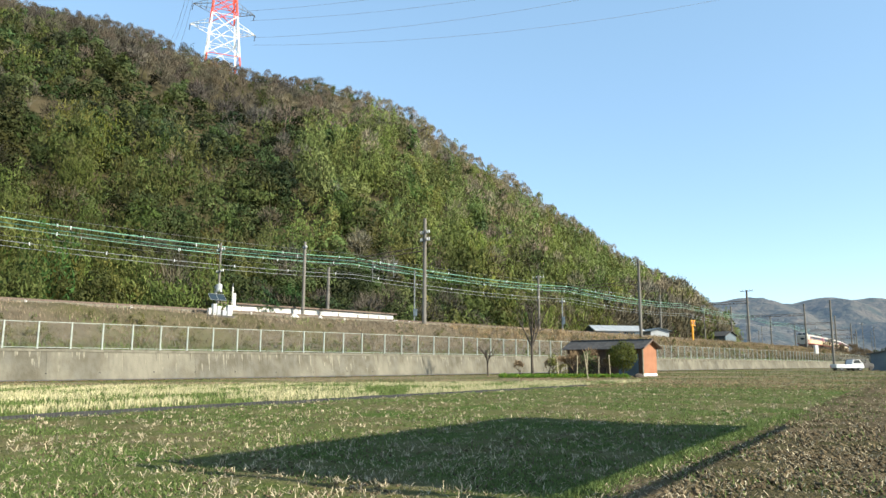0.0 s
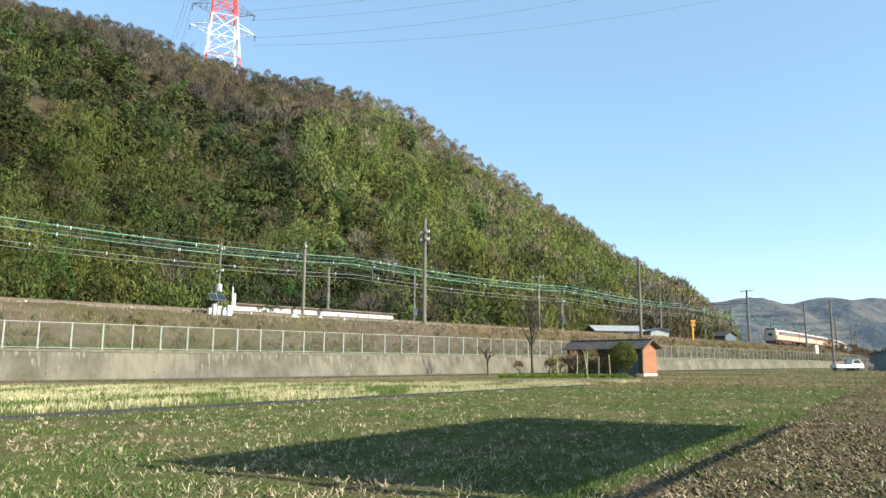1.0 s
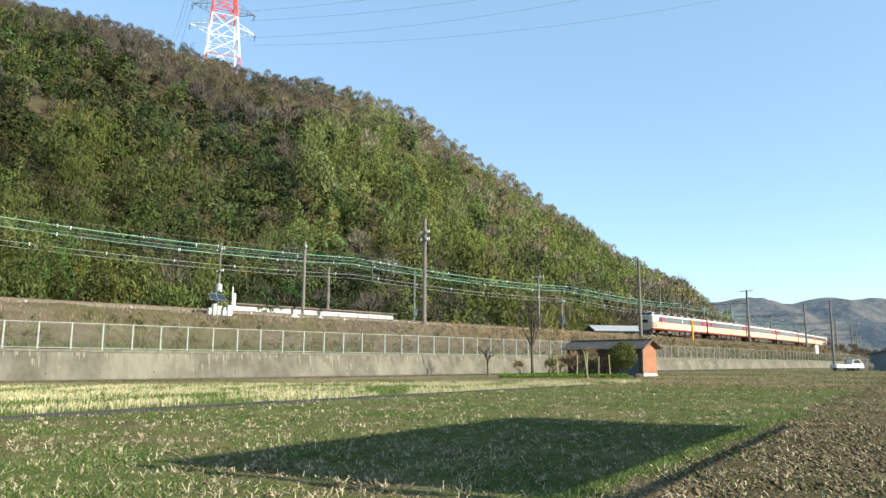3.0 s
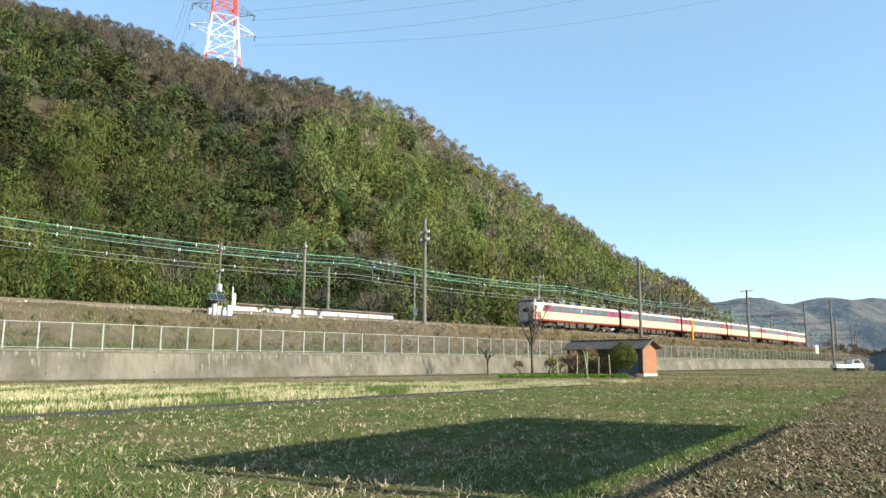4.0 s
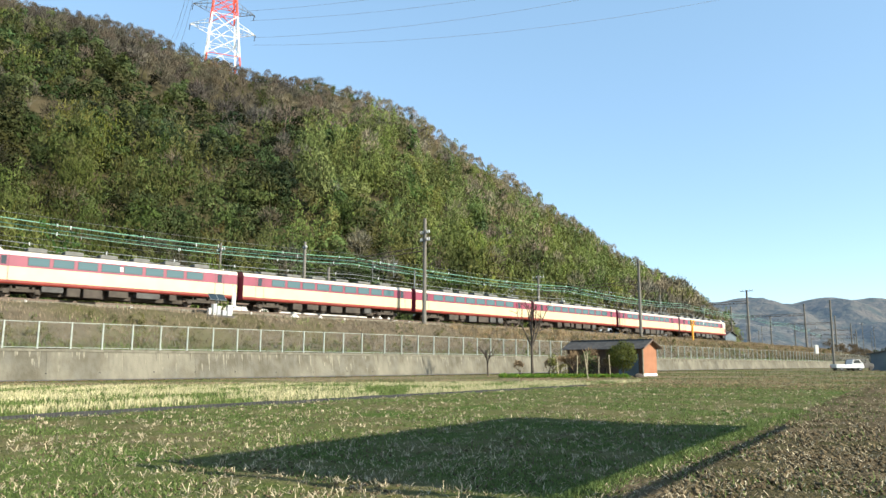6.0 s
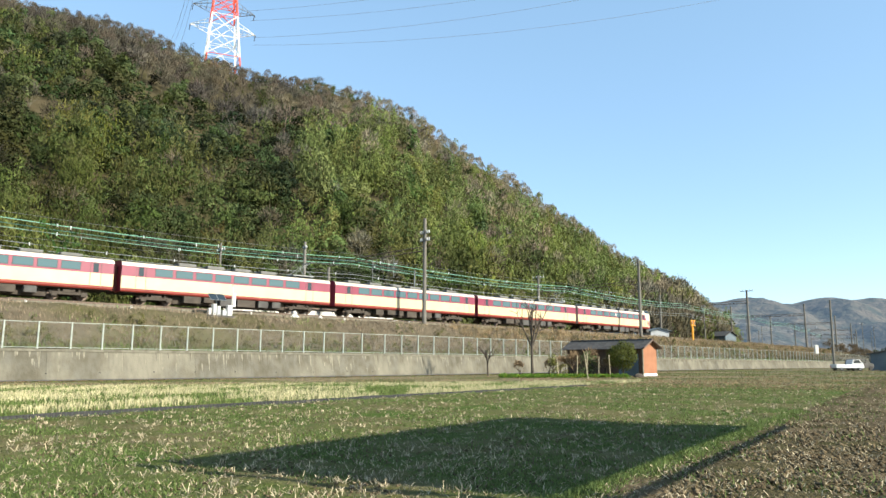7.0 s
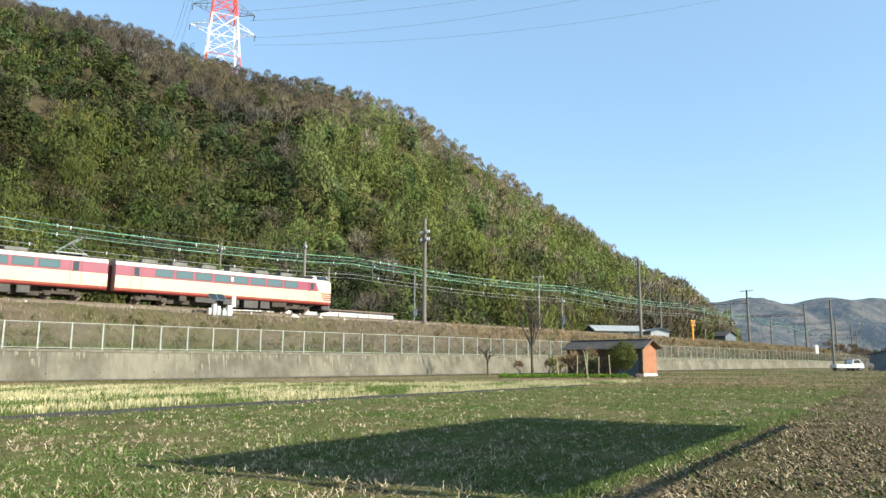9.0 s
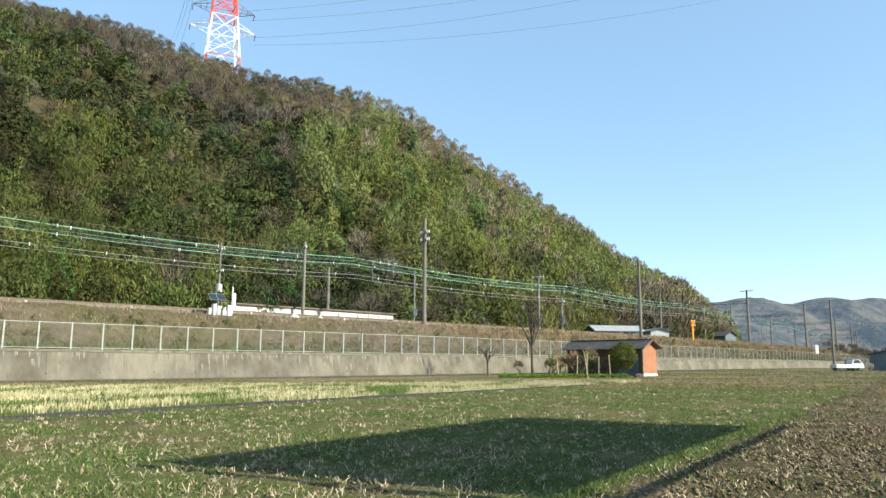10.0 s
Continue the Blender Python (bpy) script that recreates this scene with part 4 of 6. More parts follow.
def wire(name, off, dz, s0, s1, r, material, sag=0.5, spans=None, ins=0.0, label="", category="cable"):
    """A cable hung from portal to portal."""
    bm = bmesh.new()
    pts = spans or PORTALS
    segs = []
    for a, b in zip(pts, pts[1:]):
        for i in range(8):
            t = i / 8
            s = a + (b - a) * t
            if s0 <= s <= s1:
                segs.append((s, dz - sag * 4 * t * (1 - t)))
    P = [tpoint(s, off, z) for s, z in segs]
    ring = []
    for p in P:
        ring.append([bm.verts.new(p + Vector((0, 0, r))), bm.verts.new(p + Vector((r * 0.7, -r * 0.7, -r * 0.5))), bm.verts.new(p + Vector((-r * 0.7, r * 0.7, -r * 0.5)))])
    for a, b in zip(ring, ring[1:]):
        for j in range(3):
            bm.faces.new((a[j], a[(j + 1) % 3], b[(j + 1) % 3], b[j]))
    e = empty(name, Matrix(), label, category, "railway cables")
    part("cable", bm, material, e)
    if ins:
        k = 0
        first = None
        s = pts[0] + 3
        while s < 110:
            if s > -36:
                i = max(j for j in range(len(pts)) if pts[j] <= s)
                t = (s - pts[i]) / (pts[i + 1] - pts[i])
                m = Matrix.Translation(tpoint(s, off, dz - sag * 4 * t * (1 - t)))
                if first is None:
                    bm = bmesh.new()
                    box(bm, 0, 0, 0, 0.08, 0.08, 0.30, 0.025)
                    first = part("spacer", bm, M_INSUL, e)
                    first.matrix_basis = m
                else:
                    share(first, m)
            s += ins


wire("feeder_cable", 9.2, 7.6, -38, 354, 0.046, M_WIRE, 0.55, ins=7.5, label="green-sheathed feeder cable with white spacers")
wire("feeder_cable", 9.8, 7.3, -38, 354, 0.046, M_WIRE, 0.6, label="green-sheathed feeder cable without spacers")
wire("feeder_cable", 9.5, 6.9, -38, 354, 0.042, M_WIRE, 0.6, ins=9.1, label="green-sheathed feeder cable with white spacers")
wire("ground_wire", 9.5, 8.1, -38, 354, 0.015, M_WIRED, 0.4, label="thin dark overhead earth wire")
wire("feeder_cable", 9.0, 5.6, -38, 354, 0.03, M_STEEL, 0.5, ins=6.3, label="grey feeder cable with white spacers")
wire("feeder_cable", 9.3, 5.2, -38, 354, 0.025, M_STEEL, 0.5, label="thin grey feeder cable beside the track")
for c in (1.475, 5.25):
    wire("messenger_wire", c, 6.2, -38, 354, 0.014, M_WIRED, 0.6, ins=10.3, label="dark messenger wire over the track")
    wire("contact_wire", c, 5.2, -38, 354, 0.012, M_WIRED, 0.0, label="bare contact wire over the track")


# ---- steel pylon on the ridge ----
def build_pylon():
    e = empty("pylon", Matrix.Translation((-76.6, 236, 100.5)) @ Matrix.Rotation(radians(24), 4, "Z"), "tall red and white lattice transmission pylon", "pylon")
    def leg_w(z):
        return 5.6 - 2.3 * min(z, 30) / 30.0
    lv = [0, 3.5, 10.5, 18.5, 24, 29, 34, 40, 46]
    for i, (a, b) in enumerate(zip(lv, lv[1:])):
        m = M_RED if i in (0, 3, 4) else M_PYW
        wa, wb = leg_w(a), leg_w(b)
        c = [(1, 1), (1, -1), (-1, -1), (-1, 1)]
        for x, y in c:
            bm = bmesh.new()
            rod(bm, (x * wa, y * wa, a), (x * wb, y * wb, b), 0.30, seg=4)
            part("leg_section", bm, m, e, "red leg section" if m is M_RED else "white leg section")
        def brace(p1, p2, rad):
            bm = bmesh.new()
            rod(bm, p1, p2, rad, seg=4)
            part("brace", bm, m, e)
        for (x1, y1), (x2, y2) in zip(c, c[1:] + c[:1]):
            if i:
                brace((x1 * wa, y1 * wa, a), (x2 * wb, y2 * wb, b), 0.16)
                brace((x2 * wa, y2 * wa, a), (x1 * wb, y1 * wb, b), 0.16)
                mz, mw = (a + b) / 2, (wa + wb) / 2
                brace((x1 * mw, y1 * mw, mz), (x2 * mw, y2 * mw, mz), 0.09)
            brace((x1 * wb, y1 * wb, b), (x2 * wb, y2 * wb, b), 0.12)
    for z, m in ((14.5, M_PYW), (22.0, M_STEEL), (33, M_RED)):
        for sx in (-1, 1):
            bm = bmesh.new()
            w = leg_w(z)
            tip = (sx * (w + 6.4), 0, z + 0.3)
            for y in (-w, w):
                rod(bm, (sx * w, y, z), tip, 0.14, seg=4)
                rod(bm, (sx * w, y, z + 1.8), tip, 0.10, seg=4)
                for k in (0.3, 0.6):
                    p = Vector((sx * w, y, z)).lerp(Vector(tip), k)
                    q = Vector((sx * w, y, z + 1.8)).lerp(Vector(tip), k)
                    rod(bm, p, q, 0.07, seg=4)
                    rod(bm, p, Vector((sx * w, -y, z)).lerp(Vector(tip), k), 0.07, seg=4)
            part("cross_arm", bm, m, e)
            bm = bmesh.new()
            t = Vector(tip)
            rod(bm, t, t + Vector((0, -1.6, -1.5)), 0.13, seg=6)
            rod(bm, t, t + Vector((0, 1.6, -1.5)), 0.13, seg=6)
            part("insulator_string", bm, M_UNDERG, e)
    return e


build_pylon()


def span(name, a, b, sag, r, label):
    a, b = Vector(a), Vector(b)
    bm = bmesh.new()
    prev = None
    for i in range(41):
        t = i / 40
        p = a.lerp(b, t) - Vector((0, 0, sag * 4 * t * (1 - t)))
        ring = [bm.verts.new(p + Vector((0, 0, r))), bm.verts.new(p + Vector((r, 0, -r * 0.5))), bm.verts.new(p + Vector((-r, 0, -r * 0.5)))]
        if prev:
            for j in range(3):
                bm.faces.new((prev[j], prev[(j + 1) % 3], ring[(j + 1) % 3], ring[j]))
        prev = ring
    e = empty(name, Matrix(), label, "power line", "high-voltage lines")
    part("conductor", bm, M_WIRED, e)


SPANS = [((-66.1, 236.0, 109.6), (138.4, 230.0, 134.4), 6.6), ((-66.2, 236.0, 112.3), (89.9, 230.0, 134.2), 4.4), ((-67.5, 236.0, 118.6), (51.1, 230.0, 130.9), 2.4), ((-68.1, 236.0, 122.2), (22.1, 230.0, 131.8), 1.5)]
BACK = [((-91.3, 240.0, 131.6), (-168.9, 420.0, 196.0), 3.0), ((-90.1, 240.0, 131.6), (-166.1, 420.0, 196.0), 3.0), ((-88.7, 240.0, 131.7), (-163.1, 420.0, 192.3), 3.0)]
for a, b, sag in SPANS + BACK:
    span("power_line", a, b, sag, 0.06, "thin dark high-voltage line against the sky")


# ---- shed ----
SM, SA, SB = Vector((16.42, 60.0, 0.12)), Vector((0.735, 0.678, 0)), Vector((-0.678, 0.735, 0))


def build_shed():
    rot = Matrix.Rotation(math.atan2(SA.y, SA.x), 4, "Z")
    e = empty("shed", Matrix.Translation(SM) @ rot, "low timber shed with orange mortar gable and grey tiled roof", "shed")
    W, L, H, R = 2.1, 7.7, 2.36, 0.56     # x: along the gable, y: away along the long side
    def pr(name, profile, y0, y1, material, parent=e, label=""):
        V = [(x, y0, z) for x, z in profile] + [(x, y1, z) for x, z in profile]
        n = len(profile)
        F = [tuple(range(n)), tuple(range(n, 2 * n))[::-1]] + [(i, i + n, (i + 1) % n + n, (i + 1) % n) for i in range(n)]
        return mesh_ob(name, V, F, material, parent, label)
    pr("gable_wall", [(0, 0.2), (W, 0.2), (W, H), (W / 2, H + R), (0, H)], 0, 0.12, M_ORANGE, label="orange rendered gable wall")
    pr("plinth", [(-0.02, -0.2), (W + 0.02, -0.2), (W + 0.02, 0.2), (-0.02, 0.2)], -0.02, 0.14, M_WHITE, label="white plinth strip")
    pr("back_wall", [(0, -0.2), (W, -0.2), (W, H), (W / 2, H + R), (0, H)], L - 0.1, L, M_WOOD)
    pr("side_wall", [(W - 0.1, -0.2), (W, -0.2), (W, H), (W - 0.1, H)], 0.12, L - 0.1, M_WOOD)
    # long boarded side
    bw = 0.22
    first = None
    y = 0.16
    while y < L - 0.1:
        if first is None:
            bm = bmesh.new()
            box(bm, 0.02, bw / 2, H / 2 - 0.1, 0.04, bw * 0.94, H + 0.2)
            first = part("board", bm, M_WOOD, e)
            first.matrix_basis = Matrix.Translation((0, y, 0))
        else:
            share(first, Matrix.Translation((random.uniform(-0.008, 0.008), y, 0)))
        y += bw
    pr("corner_post", [(-0.05, -0.2), (0.07, -0.2), (0.07, H), (-0.05, H)], -0.035, 0.06, M_CONC2, label="pale grey corner post")
    bm = bmesh.new()
    box(bm, -0.02, 1.35, 0.85, 0.05, 1.9, 1.9)
    part("door", bm, M_TINB, e, "blue-grey metal sliding door")
    # roof of tile courses on both slopes
    sl = math.atan2(R, W / 2)
    for sx in (-1, 1):
        run = math.hypot(R, W / 2) + 0.35
        m = Matrix.Translation((W / 2, 0, H + R + 0.04)) @ Matrix.Rotation(sl if sx > 0 else math.pi - sl, 4, "Y")
        bm = bmesh.new()
        box(bm, run / 2, L / 2, -0.03 if sx > 0 else 0.03, run, L + 0.7, 0.05)
        rf = part("roof_slope", bm, M_RUST, e)
        rf.matrix_basis = m
        first = None
        for i in range(7):
            for j in range(14):
                mm = Matrix.Translation((0.06 + i * (run - 0.05) / 7, -0.33 + j * (L + 0.66) / 14 + (0.0 if i % 2 else 0.1), 0.028 if sx > 0 else -0.028))
                if first is None:
                    bm = bmesh.new()
                    box(bm, 0.145, 0.27, 0, 0.31, 0.53, 0.035, rz=0)
                    first = part("tile", bm, M_ROOFG, rf)
                    first.matrix_basis = mm @ Matrix.Rotation(radians(3.5 if sx > 0 else -3.5), 4, "Y")
                else:
                    share(first, mm @ Matrix.Rotation(radians(3.5 if sx > 0 else -3.5), 4, "Y"))
    bm = bmesh.new()
    box(bm, W / 2, L / 2, H + R + 0.09, 0.24, L + 0.72, 0.1, 0.03)
    part("ridge_cap", bm, M_ROOFG, e)
    for sx in (-1, 1):
        bm = bmesh.new()
        rod(bm, (W / 2, -0.36, H + R + 0.02), (W / 2 + sx * (W / 2 + 0.33), -0.36, H - 0.1), 0.07, seg=4)
        part("barge_board", bm, M_RUST, e)


build_shed()


# ---- the hoarding beside the camera, whose shadow falls on the field ----
def build_hoarding():
    k = 1 / math.tan(radians(SUN_EL))
    az = Vector((math.sin(radians(SUN_AZ)), math.cos(radians(SUN_AZ)), 0))
    # shadow corners on the field: far end of the top edge, and the run of the panel
    z0, z1 = 2.6, 4.75
    far = Vector((5.1, 12.5, 0)) + az * (k * z0)
    run = Vector((-math.sin(radians(33)), -math.cos(radians(33)), 0))
    e = empty("hoarding", Matrix.Translation(far) @ Matrix.Rotation(math.atan2(run.y, run.x), 4, "Z"), "large blank roadside hoarding on steel posts", "billboard")
    Lh = 7.95
    bm = bmesh.new()
    box(bm, Lh / 2, 0, (z0 + z1) / 2, Lh, 0.12, z1 - z0, 0.02)
    part("board", bm, M_WHITE, e)
    for x in (Lh - 0.12, Lh + 0.25):
        bm = bmesh.new()
        rod(bm, (x, 0.16, 0), (x, 0.16, z1 + 0.1), 0.09, seg=8)
        part("post", bm, M_STEEL, e)
    bm = bmesh.new()
    rod(bm, (-0.15, 0.1, z0 - 0.22), (Lh, 0.1, z0 - 0.22), 0.045, seg=6)
    part("crossbar", bm, M_STEEL, e)


build_hoarding()



# ---- trackside things ----
FARPOLES = ((214, 19.0, 9.6), (231, 22.0, 8.8), (250, 19.0, 11.5), (256, 23.0, 8.5), (268, 26.0, 7.8), (246, -7.5, 8.6), (284, -9.0, 9.2), (318, -8.0, 9.0))


def single_pole(s, off, h, name, label, category, arms=(), r=0.13, material=None, base=-0.9):
    """A pole at the line with cross-arms (height, half length)."""
    e = empty(name, Matrix(), label, category)
    a = tpoint(s, off, base)
    bm = bmesh.new()
    rod(bm, a, a + Vector((0, 0, h - base)), r, r * 0.75, seg=10)
    part("pole", bm, material or M_POLE, e)
    for z, w in arms:
        c = tpoint(s, off, z)
        d = Vector((math.cos(PHI), -math.sin(PHI), 0)) * w
        bm = bmesh.new()
        rod(bm, c - d, c + d, 0.05, seg=4)
        part("cross_arm", bm, M_STEEL, e)
        for k in (-0.9, -0.35, 0.35, 0.9):
            bm = bmesh.new()
            rod(bm, c + d * k, c + d * k + Vector((0, 0, 0.26)), 0.06, seg=8)
            part("insulator", bm, M_INSUL, e)
    return e


def can(e, s, off, dz, r=0.32, h=0.8, material=None):
    p = tpoint(s, off, dz)
    bm = bmesh.new()
    rod(bm, p, p + Vector((0, 0, h)), r, seg=14)
    rod(bm, p + Vector((0, 0, h)), p + Vector((0, 0, h + 0.1)), r * 0.6, r * 0.3, seg=10)
    part("transformer", bm, material or M_TINW, e, "pale grey pole transformer can")


p385 = single_pole(32.7, 9.0, 7.4, "transformer_pole", "railway pole with two transformer cans and twin arms", "railway pole", arms=((6.6, 0.9), (4.4, 0.8)))
can(p385, 32.5, 8.55, 2.3)
can(p385, 32.9, 9.75, 2.2)
single_pole(42.4, 8.6, 8.6, "railway_pole", "tall concrete railway pole beside the track", "railway pole", arms=((7.9, 0.4),), r=0.2)
p733 = single_pole(59.1, 9.0, 7.0, "signal_post", "slim grey signal post with a control box", "signal", r=0.1, material=M_STEEL)
p997 = single_pole(90.9, 9.0, 5.6, "signal_post", "slim grey signal post with a large control box", "signal", arms=((5.0, 0.5),), r=0.12, material=M_STEEL)
for e, s, z, sz in ((p733, 59.1, 1.2, 0.9), (p997, 90.9, 1.5, 1.2)):
    c = tpoint(s, 8.85, z)
    bm = bmesh.new()
    box(bm, c.x, c.y, c.z + sz / 2, 0.5, 0.4, sz, 0.05)
    part("control_box", bm, M_TINB, e, "grey control box")
single_pole(163.0, 15.0, 9.6, "railway_pole", "pale concrete railway pole before the trees", "railway pole", arms=((9.0, 0.5),), r=0.16)
single_pole(85.0, 9.2, 8.6, "transformer_pole", "slender railway pole with wide insulator arm", "railway pole", arms=((8.3, 1.1), (6.9, 0.6)), r=0.15)
# slim poles crowding along the line towards the plain
for s, off, h in FARPOLES:
    single_pole(s, off, h, "distant_pole", "slim grey pole along the line far off", "railway pole", arms=((h - 0.5, 0.6),), r=0.12)
# antennas and arms on the near tall poles
for s, h in ((137.0, 9.5), (49.8, 9.0), (49.8, 8.2), (93.4, 10.0)):
    single = empty("pole_arm", Matrix(), "steel cross-arm with white insulators on a pole", "pole arm", "arms on the tall poles")
    c = tpoint(s, -3, h)
    d = Vector((math.cos(PHI), -math.sin(PHI), 0)) * (1.3 if s > 130 else 0.7)
    bm = bmesh.new()
    rod(bm, c - d, c + d, 0.06, seg=4)
    part("cross_arm", bm, M_STEEL, single)
    for k in (-0.95, -0.5, 0.5, 0.95):
        bm = bmesh.new()
        rod(bm, c + d * k, c + d * k + Vector((0, 0, 0.3)), 0.07, seg=8)
        part("insulator", bm, M_INSUL, single)


def build_trackside_wall():
    """The long low white hut row with a brown roof beyond the tracks."""
    e = empty("trackside_hut", Matrix(), "long low white trackside hut with a flat brown roof", "hut")
    s0, s1, o0, o1 = 33.5, 56.6, 10.0, 12.2
    ss = np.arange(s0, s1 - 0.5, 2.3)
    for i, s in enumerate(ss):
        V = []
        for si in (s + 0.03, s + 2.27):
            for o, z in ((o0, -0.8), (o0, 1.30), (o1, 1.30), (o1, -0.8)):
                V.append(tpoint(si, o, z))
        mesh_ob("wall_panel", V, [(0, 1, 2, 3), (7, 6, 5, 4), (0, 4, 5, 1), (1, 5, 6, 2), (2, 6, 7, 3), (3, 7, 4, 0)], M_WHITE, e)
    V = []
    for si in (s0 - 0.5, s1 + 0.2):
        for o, z in ((o0 - 0.35, 1.303), (o0 - 0.35, 1.47), (o1 + 0.3, 1.62), (o1 + 0.3, 1.303)):
            V.append(tpoint(si, o, z))
    mesh_ob("roof", V, [(0, 1, 2, 3), (7, 6, 5, 4), (0, 4, 5, 1), (1, 5, 6, 2), (2, 6, 7, 3), (3, 7, 4, 0)], M_RUST, e, "brown flat roof with overhang")
    for s in (45.5, 48.2, 51.0, 52.6, 54.2, 55.3):
        bm = bmesh.new()
        c = tpoint(s, o0 - 0.03, 0.8)
        box(bm, c.x, c.y, c.z, 0.28, 0.05, 0.55, rz=PHI + 0.785)
        part("notice", bm, M_UNDERG, e, "small dark notice on the wall")


build_trackside_wall()


def build_equipment():
    rz = heading(26)
    e = empty("signal_cabinet", Matrix.Translation(tpoint(26.6, -4.3, -0.95)) @ Matrix.Rotation(rz, 4, "Z"), "white trackside cabinets with a tilted solar panel", "equipment cabinet")
    def bx(name, x, y, z, sx, sy, sz, material, label=""):
        bm = bmesh.new()
        box(bm, x, y, z + sz / 2, sx, sy, sz, 0.03)
        return part(name, bm, material, e, label)
    bx("junction_box", 0.95, 0.05, 0.05, 0.22, 0.3, 0.55, M_WHITE, "small white junction box")
    bx("battery_box", -0.25, 0.1, 0.05, 0.34, 0.36, 0.42, M_TINW, "low pale battery box")
    bx("plinth", 0.1, 0, -0.3, 2.4, 1.0, 0.35, M_UNDERG)
    for x, h in ((0.55, 0.9), (0.2, 0.75), (-0.75, 0.85)):
        c = bx("cabinet", x, 0, 0.05, 0.30 if x > 0 else 0.42, 0.4, h, M_WHITE, "white steel cabinet")
        bm = bmesh.new()
        box(bm, x, 0.205, 0.05 + h / 2, 0.26 if x > 0 else 0.36, 0.02, h * 0.85)
        part("cabinet_door", bm, M_TINW, c)
    bm = bmesh.new()
    box(bm, 0, 0, 0, 1.35, 0.8, 0.05, 0.01)
    sp = part("solar_panel", bm, M_GLASSD, e, "dark blue tilted solar panel")
    sp.matrix_basis = Matrix.Translation((0.38, 0.1, 1.5)) @ Matrix.Rotation(radians(-42), 4, "X")
    bm = bmesh.new()
    for x in (-0.66, 0, 0.66):
        box(bm, x, 0, 0.03, 0.035, 0.82, 0.03)
    for y in (-0.4, 0.4):
        box(bm, 0, y, 0.03, 1.35, 0.035, 0.03)
    part("panel_frame", bm, M_STEEL, sp, "pale aluminium frame")
    bm = bmesh.new()
    rod(bm, (0.38, 0, 0.0), (0.38, 0, 1.45), 0.05, seg=8)
    part("panel_post", bm, M_STEEL, e)
    bm = bmesh.new()
    rod(bm, (-0.95, 0.1, 0), (-0.95, 0.1, 2.45), 0.06, seg=8)
    mast = part("mast", bm, M_WHITE, e, "white sensor mast")
    bm = bmesh.new()
    box(bm, -1.08, 0.15, 1.35, 0.26, 0.12, 1.1, 0.02)
    part("sensor_head", bm, M_WHITE, mast)
    bm = bmesh.new()
    rod(bm, (-0.95, 0.1, 2.45), (-0.95, 0.1, 2.75), 0.03, seg=6)
    part("lightning_rod", bm, M_STEEL, mast)
    for i, (s, o) in enumerate(((29.9, -3.3), (39.8, -2.9), (47.5, -2.4), (20.0, -3.0), (12.8, -3.1), (9.0, -3.1))):
        b = empty("marker_stake", Matrix.Translation(tpoint(s, o, -0.75)), "short pale concrete marker stake beside the track", "stake", "marker stakes")
        bm = bmesh.new()
        box(bm, 0, 0, 0.12, 0.13, 0.13, 0.42, 0.015)
        part("stake", bm, M_WHITE, b)
    for s, o, w in ((34.5, -2.7, 1.0), (37.2, -2.7, 0.5), (46.8, -2.0, 0.9), (48.6, -2.0, 0.6)):
        b = empty("ballast_bag", Matrix.Translation(tpoint(s, o, -0.72)) @ Matrix.Rotation(rz, 4, "Z"), "white sandbag lying by the track", "bag", "white bags")
        bm = bmesh.new()
        bmesh.ops.create_icosphere(bm, subdivisions=2, radius=0.5, matrix=Matrix.Diagonal((w, 0.6, 0.7, 1)))
        for v in bm.verts:
            v.co.z = max(0, v.co.z + 0.05) + 0.04 * noise.noise(v.co * 4)
        part("bag", bm, M_WHITE, b, smooth=True)


build_equipment()


def build_crossing_signal():
    p = tpoint(107.6, -4.4, -0.9)
    e = empty("obstruction_signal", Matrix.Translation(p) @ Matrix.Rotation(heading(110), 4, "Z"), "orange steel signal mast with square lamp heads", "signal")
    o = mat("signal_orange", (0.72, 0.32, 0.03), 0.5, colour2=(0.62, 0.26, 0.03), scale=3)
    bm = bmesh.new()
    rod(bm, (0, 0, 0), (0, 0, 3.2), 0.17, seg=10)
    part("mast", bm, o, e)
    for x in (-0.45, 0.45):
        bm = bmesh.new()
        box(bm, x, 0.1, 2.9, 0.62, 0.25, 0.85, 0.04)
        h = part("lamp_head", bm, o, e)
        bm = bmesh.new()
        box(bm, x, 0.235, 2.9, 0.4, 0.03, 0.55)
        part("lens_panel", bm, M_UNDERG, h)


build_crossing_signal()


def build_guard_wire():
    """Short stakes with one dark wire along the far side of the tracks."""
    g = empty("guard_wire", Matrix(), "low row of pale stakes carrying a dark wire beyond the tracks", "wire fence")
    first = None
    ss = np.arange(-26, 33, 3.3)
    for s in ss:
        m = Matrix.Translation(tpoint(s, 8.4, -0.75))
        if first is None:
            bm = bmesh.new()
            box(bm, 0, 0, 0.62, 0.10, 0.10, 1.24, 0.01)
            first = part("stake", bm, M_POLE, g)
            first.matrix_basis = m
        else:
            share(first, m)
    for dz in (0.10, 0.42):
        bm = bmesh.new()
        for a, b in zip(ss, ss[1:]):
            rod(bm, tpoint(a, 8.32, dz), tpoint(b, 8.32, dz), 0.018, seg=4)
        part("wire", bm, M_WIRED, g, "dark guard wire")


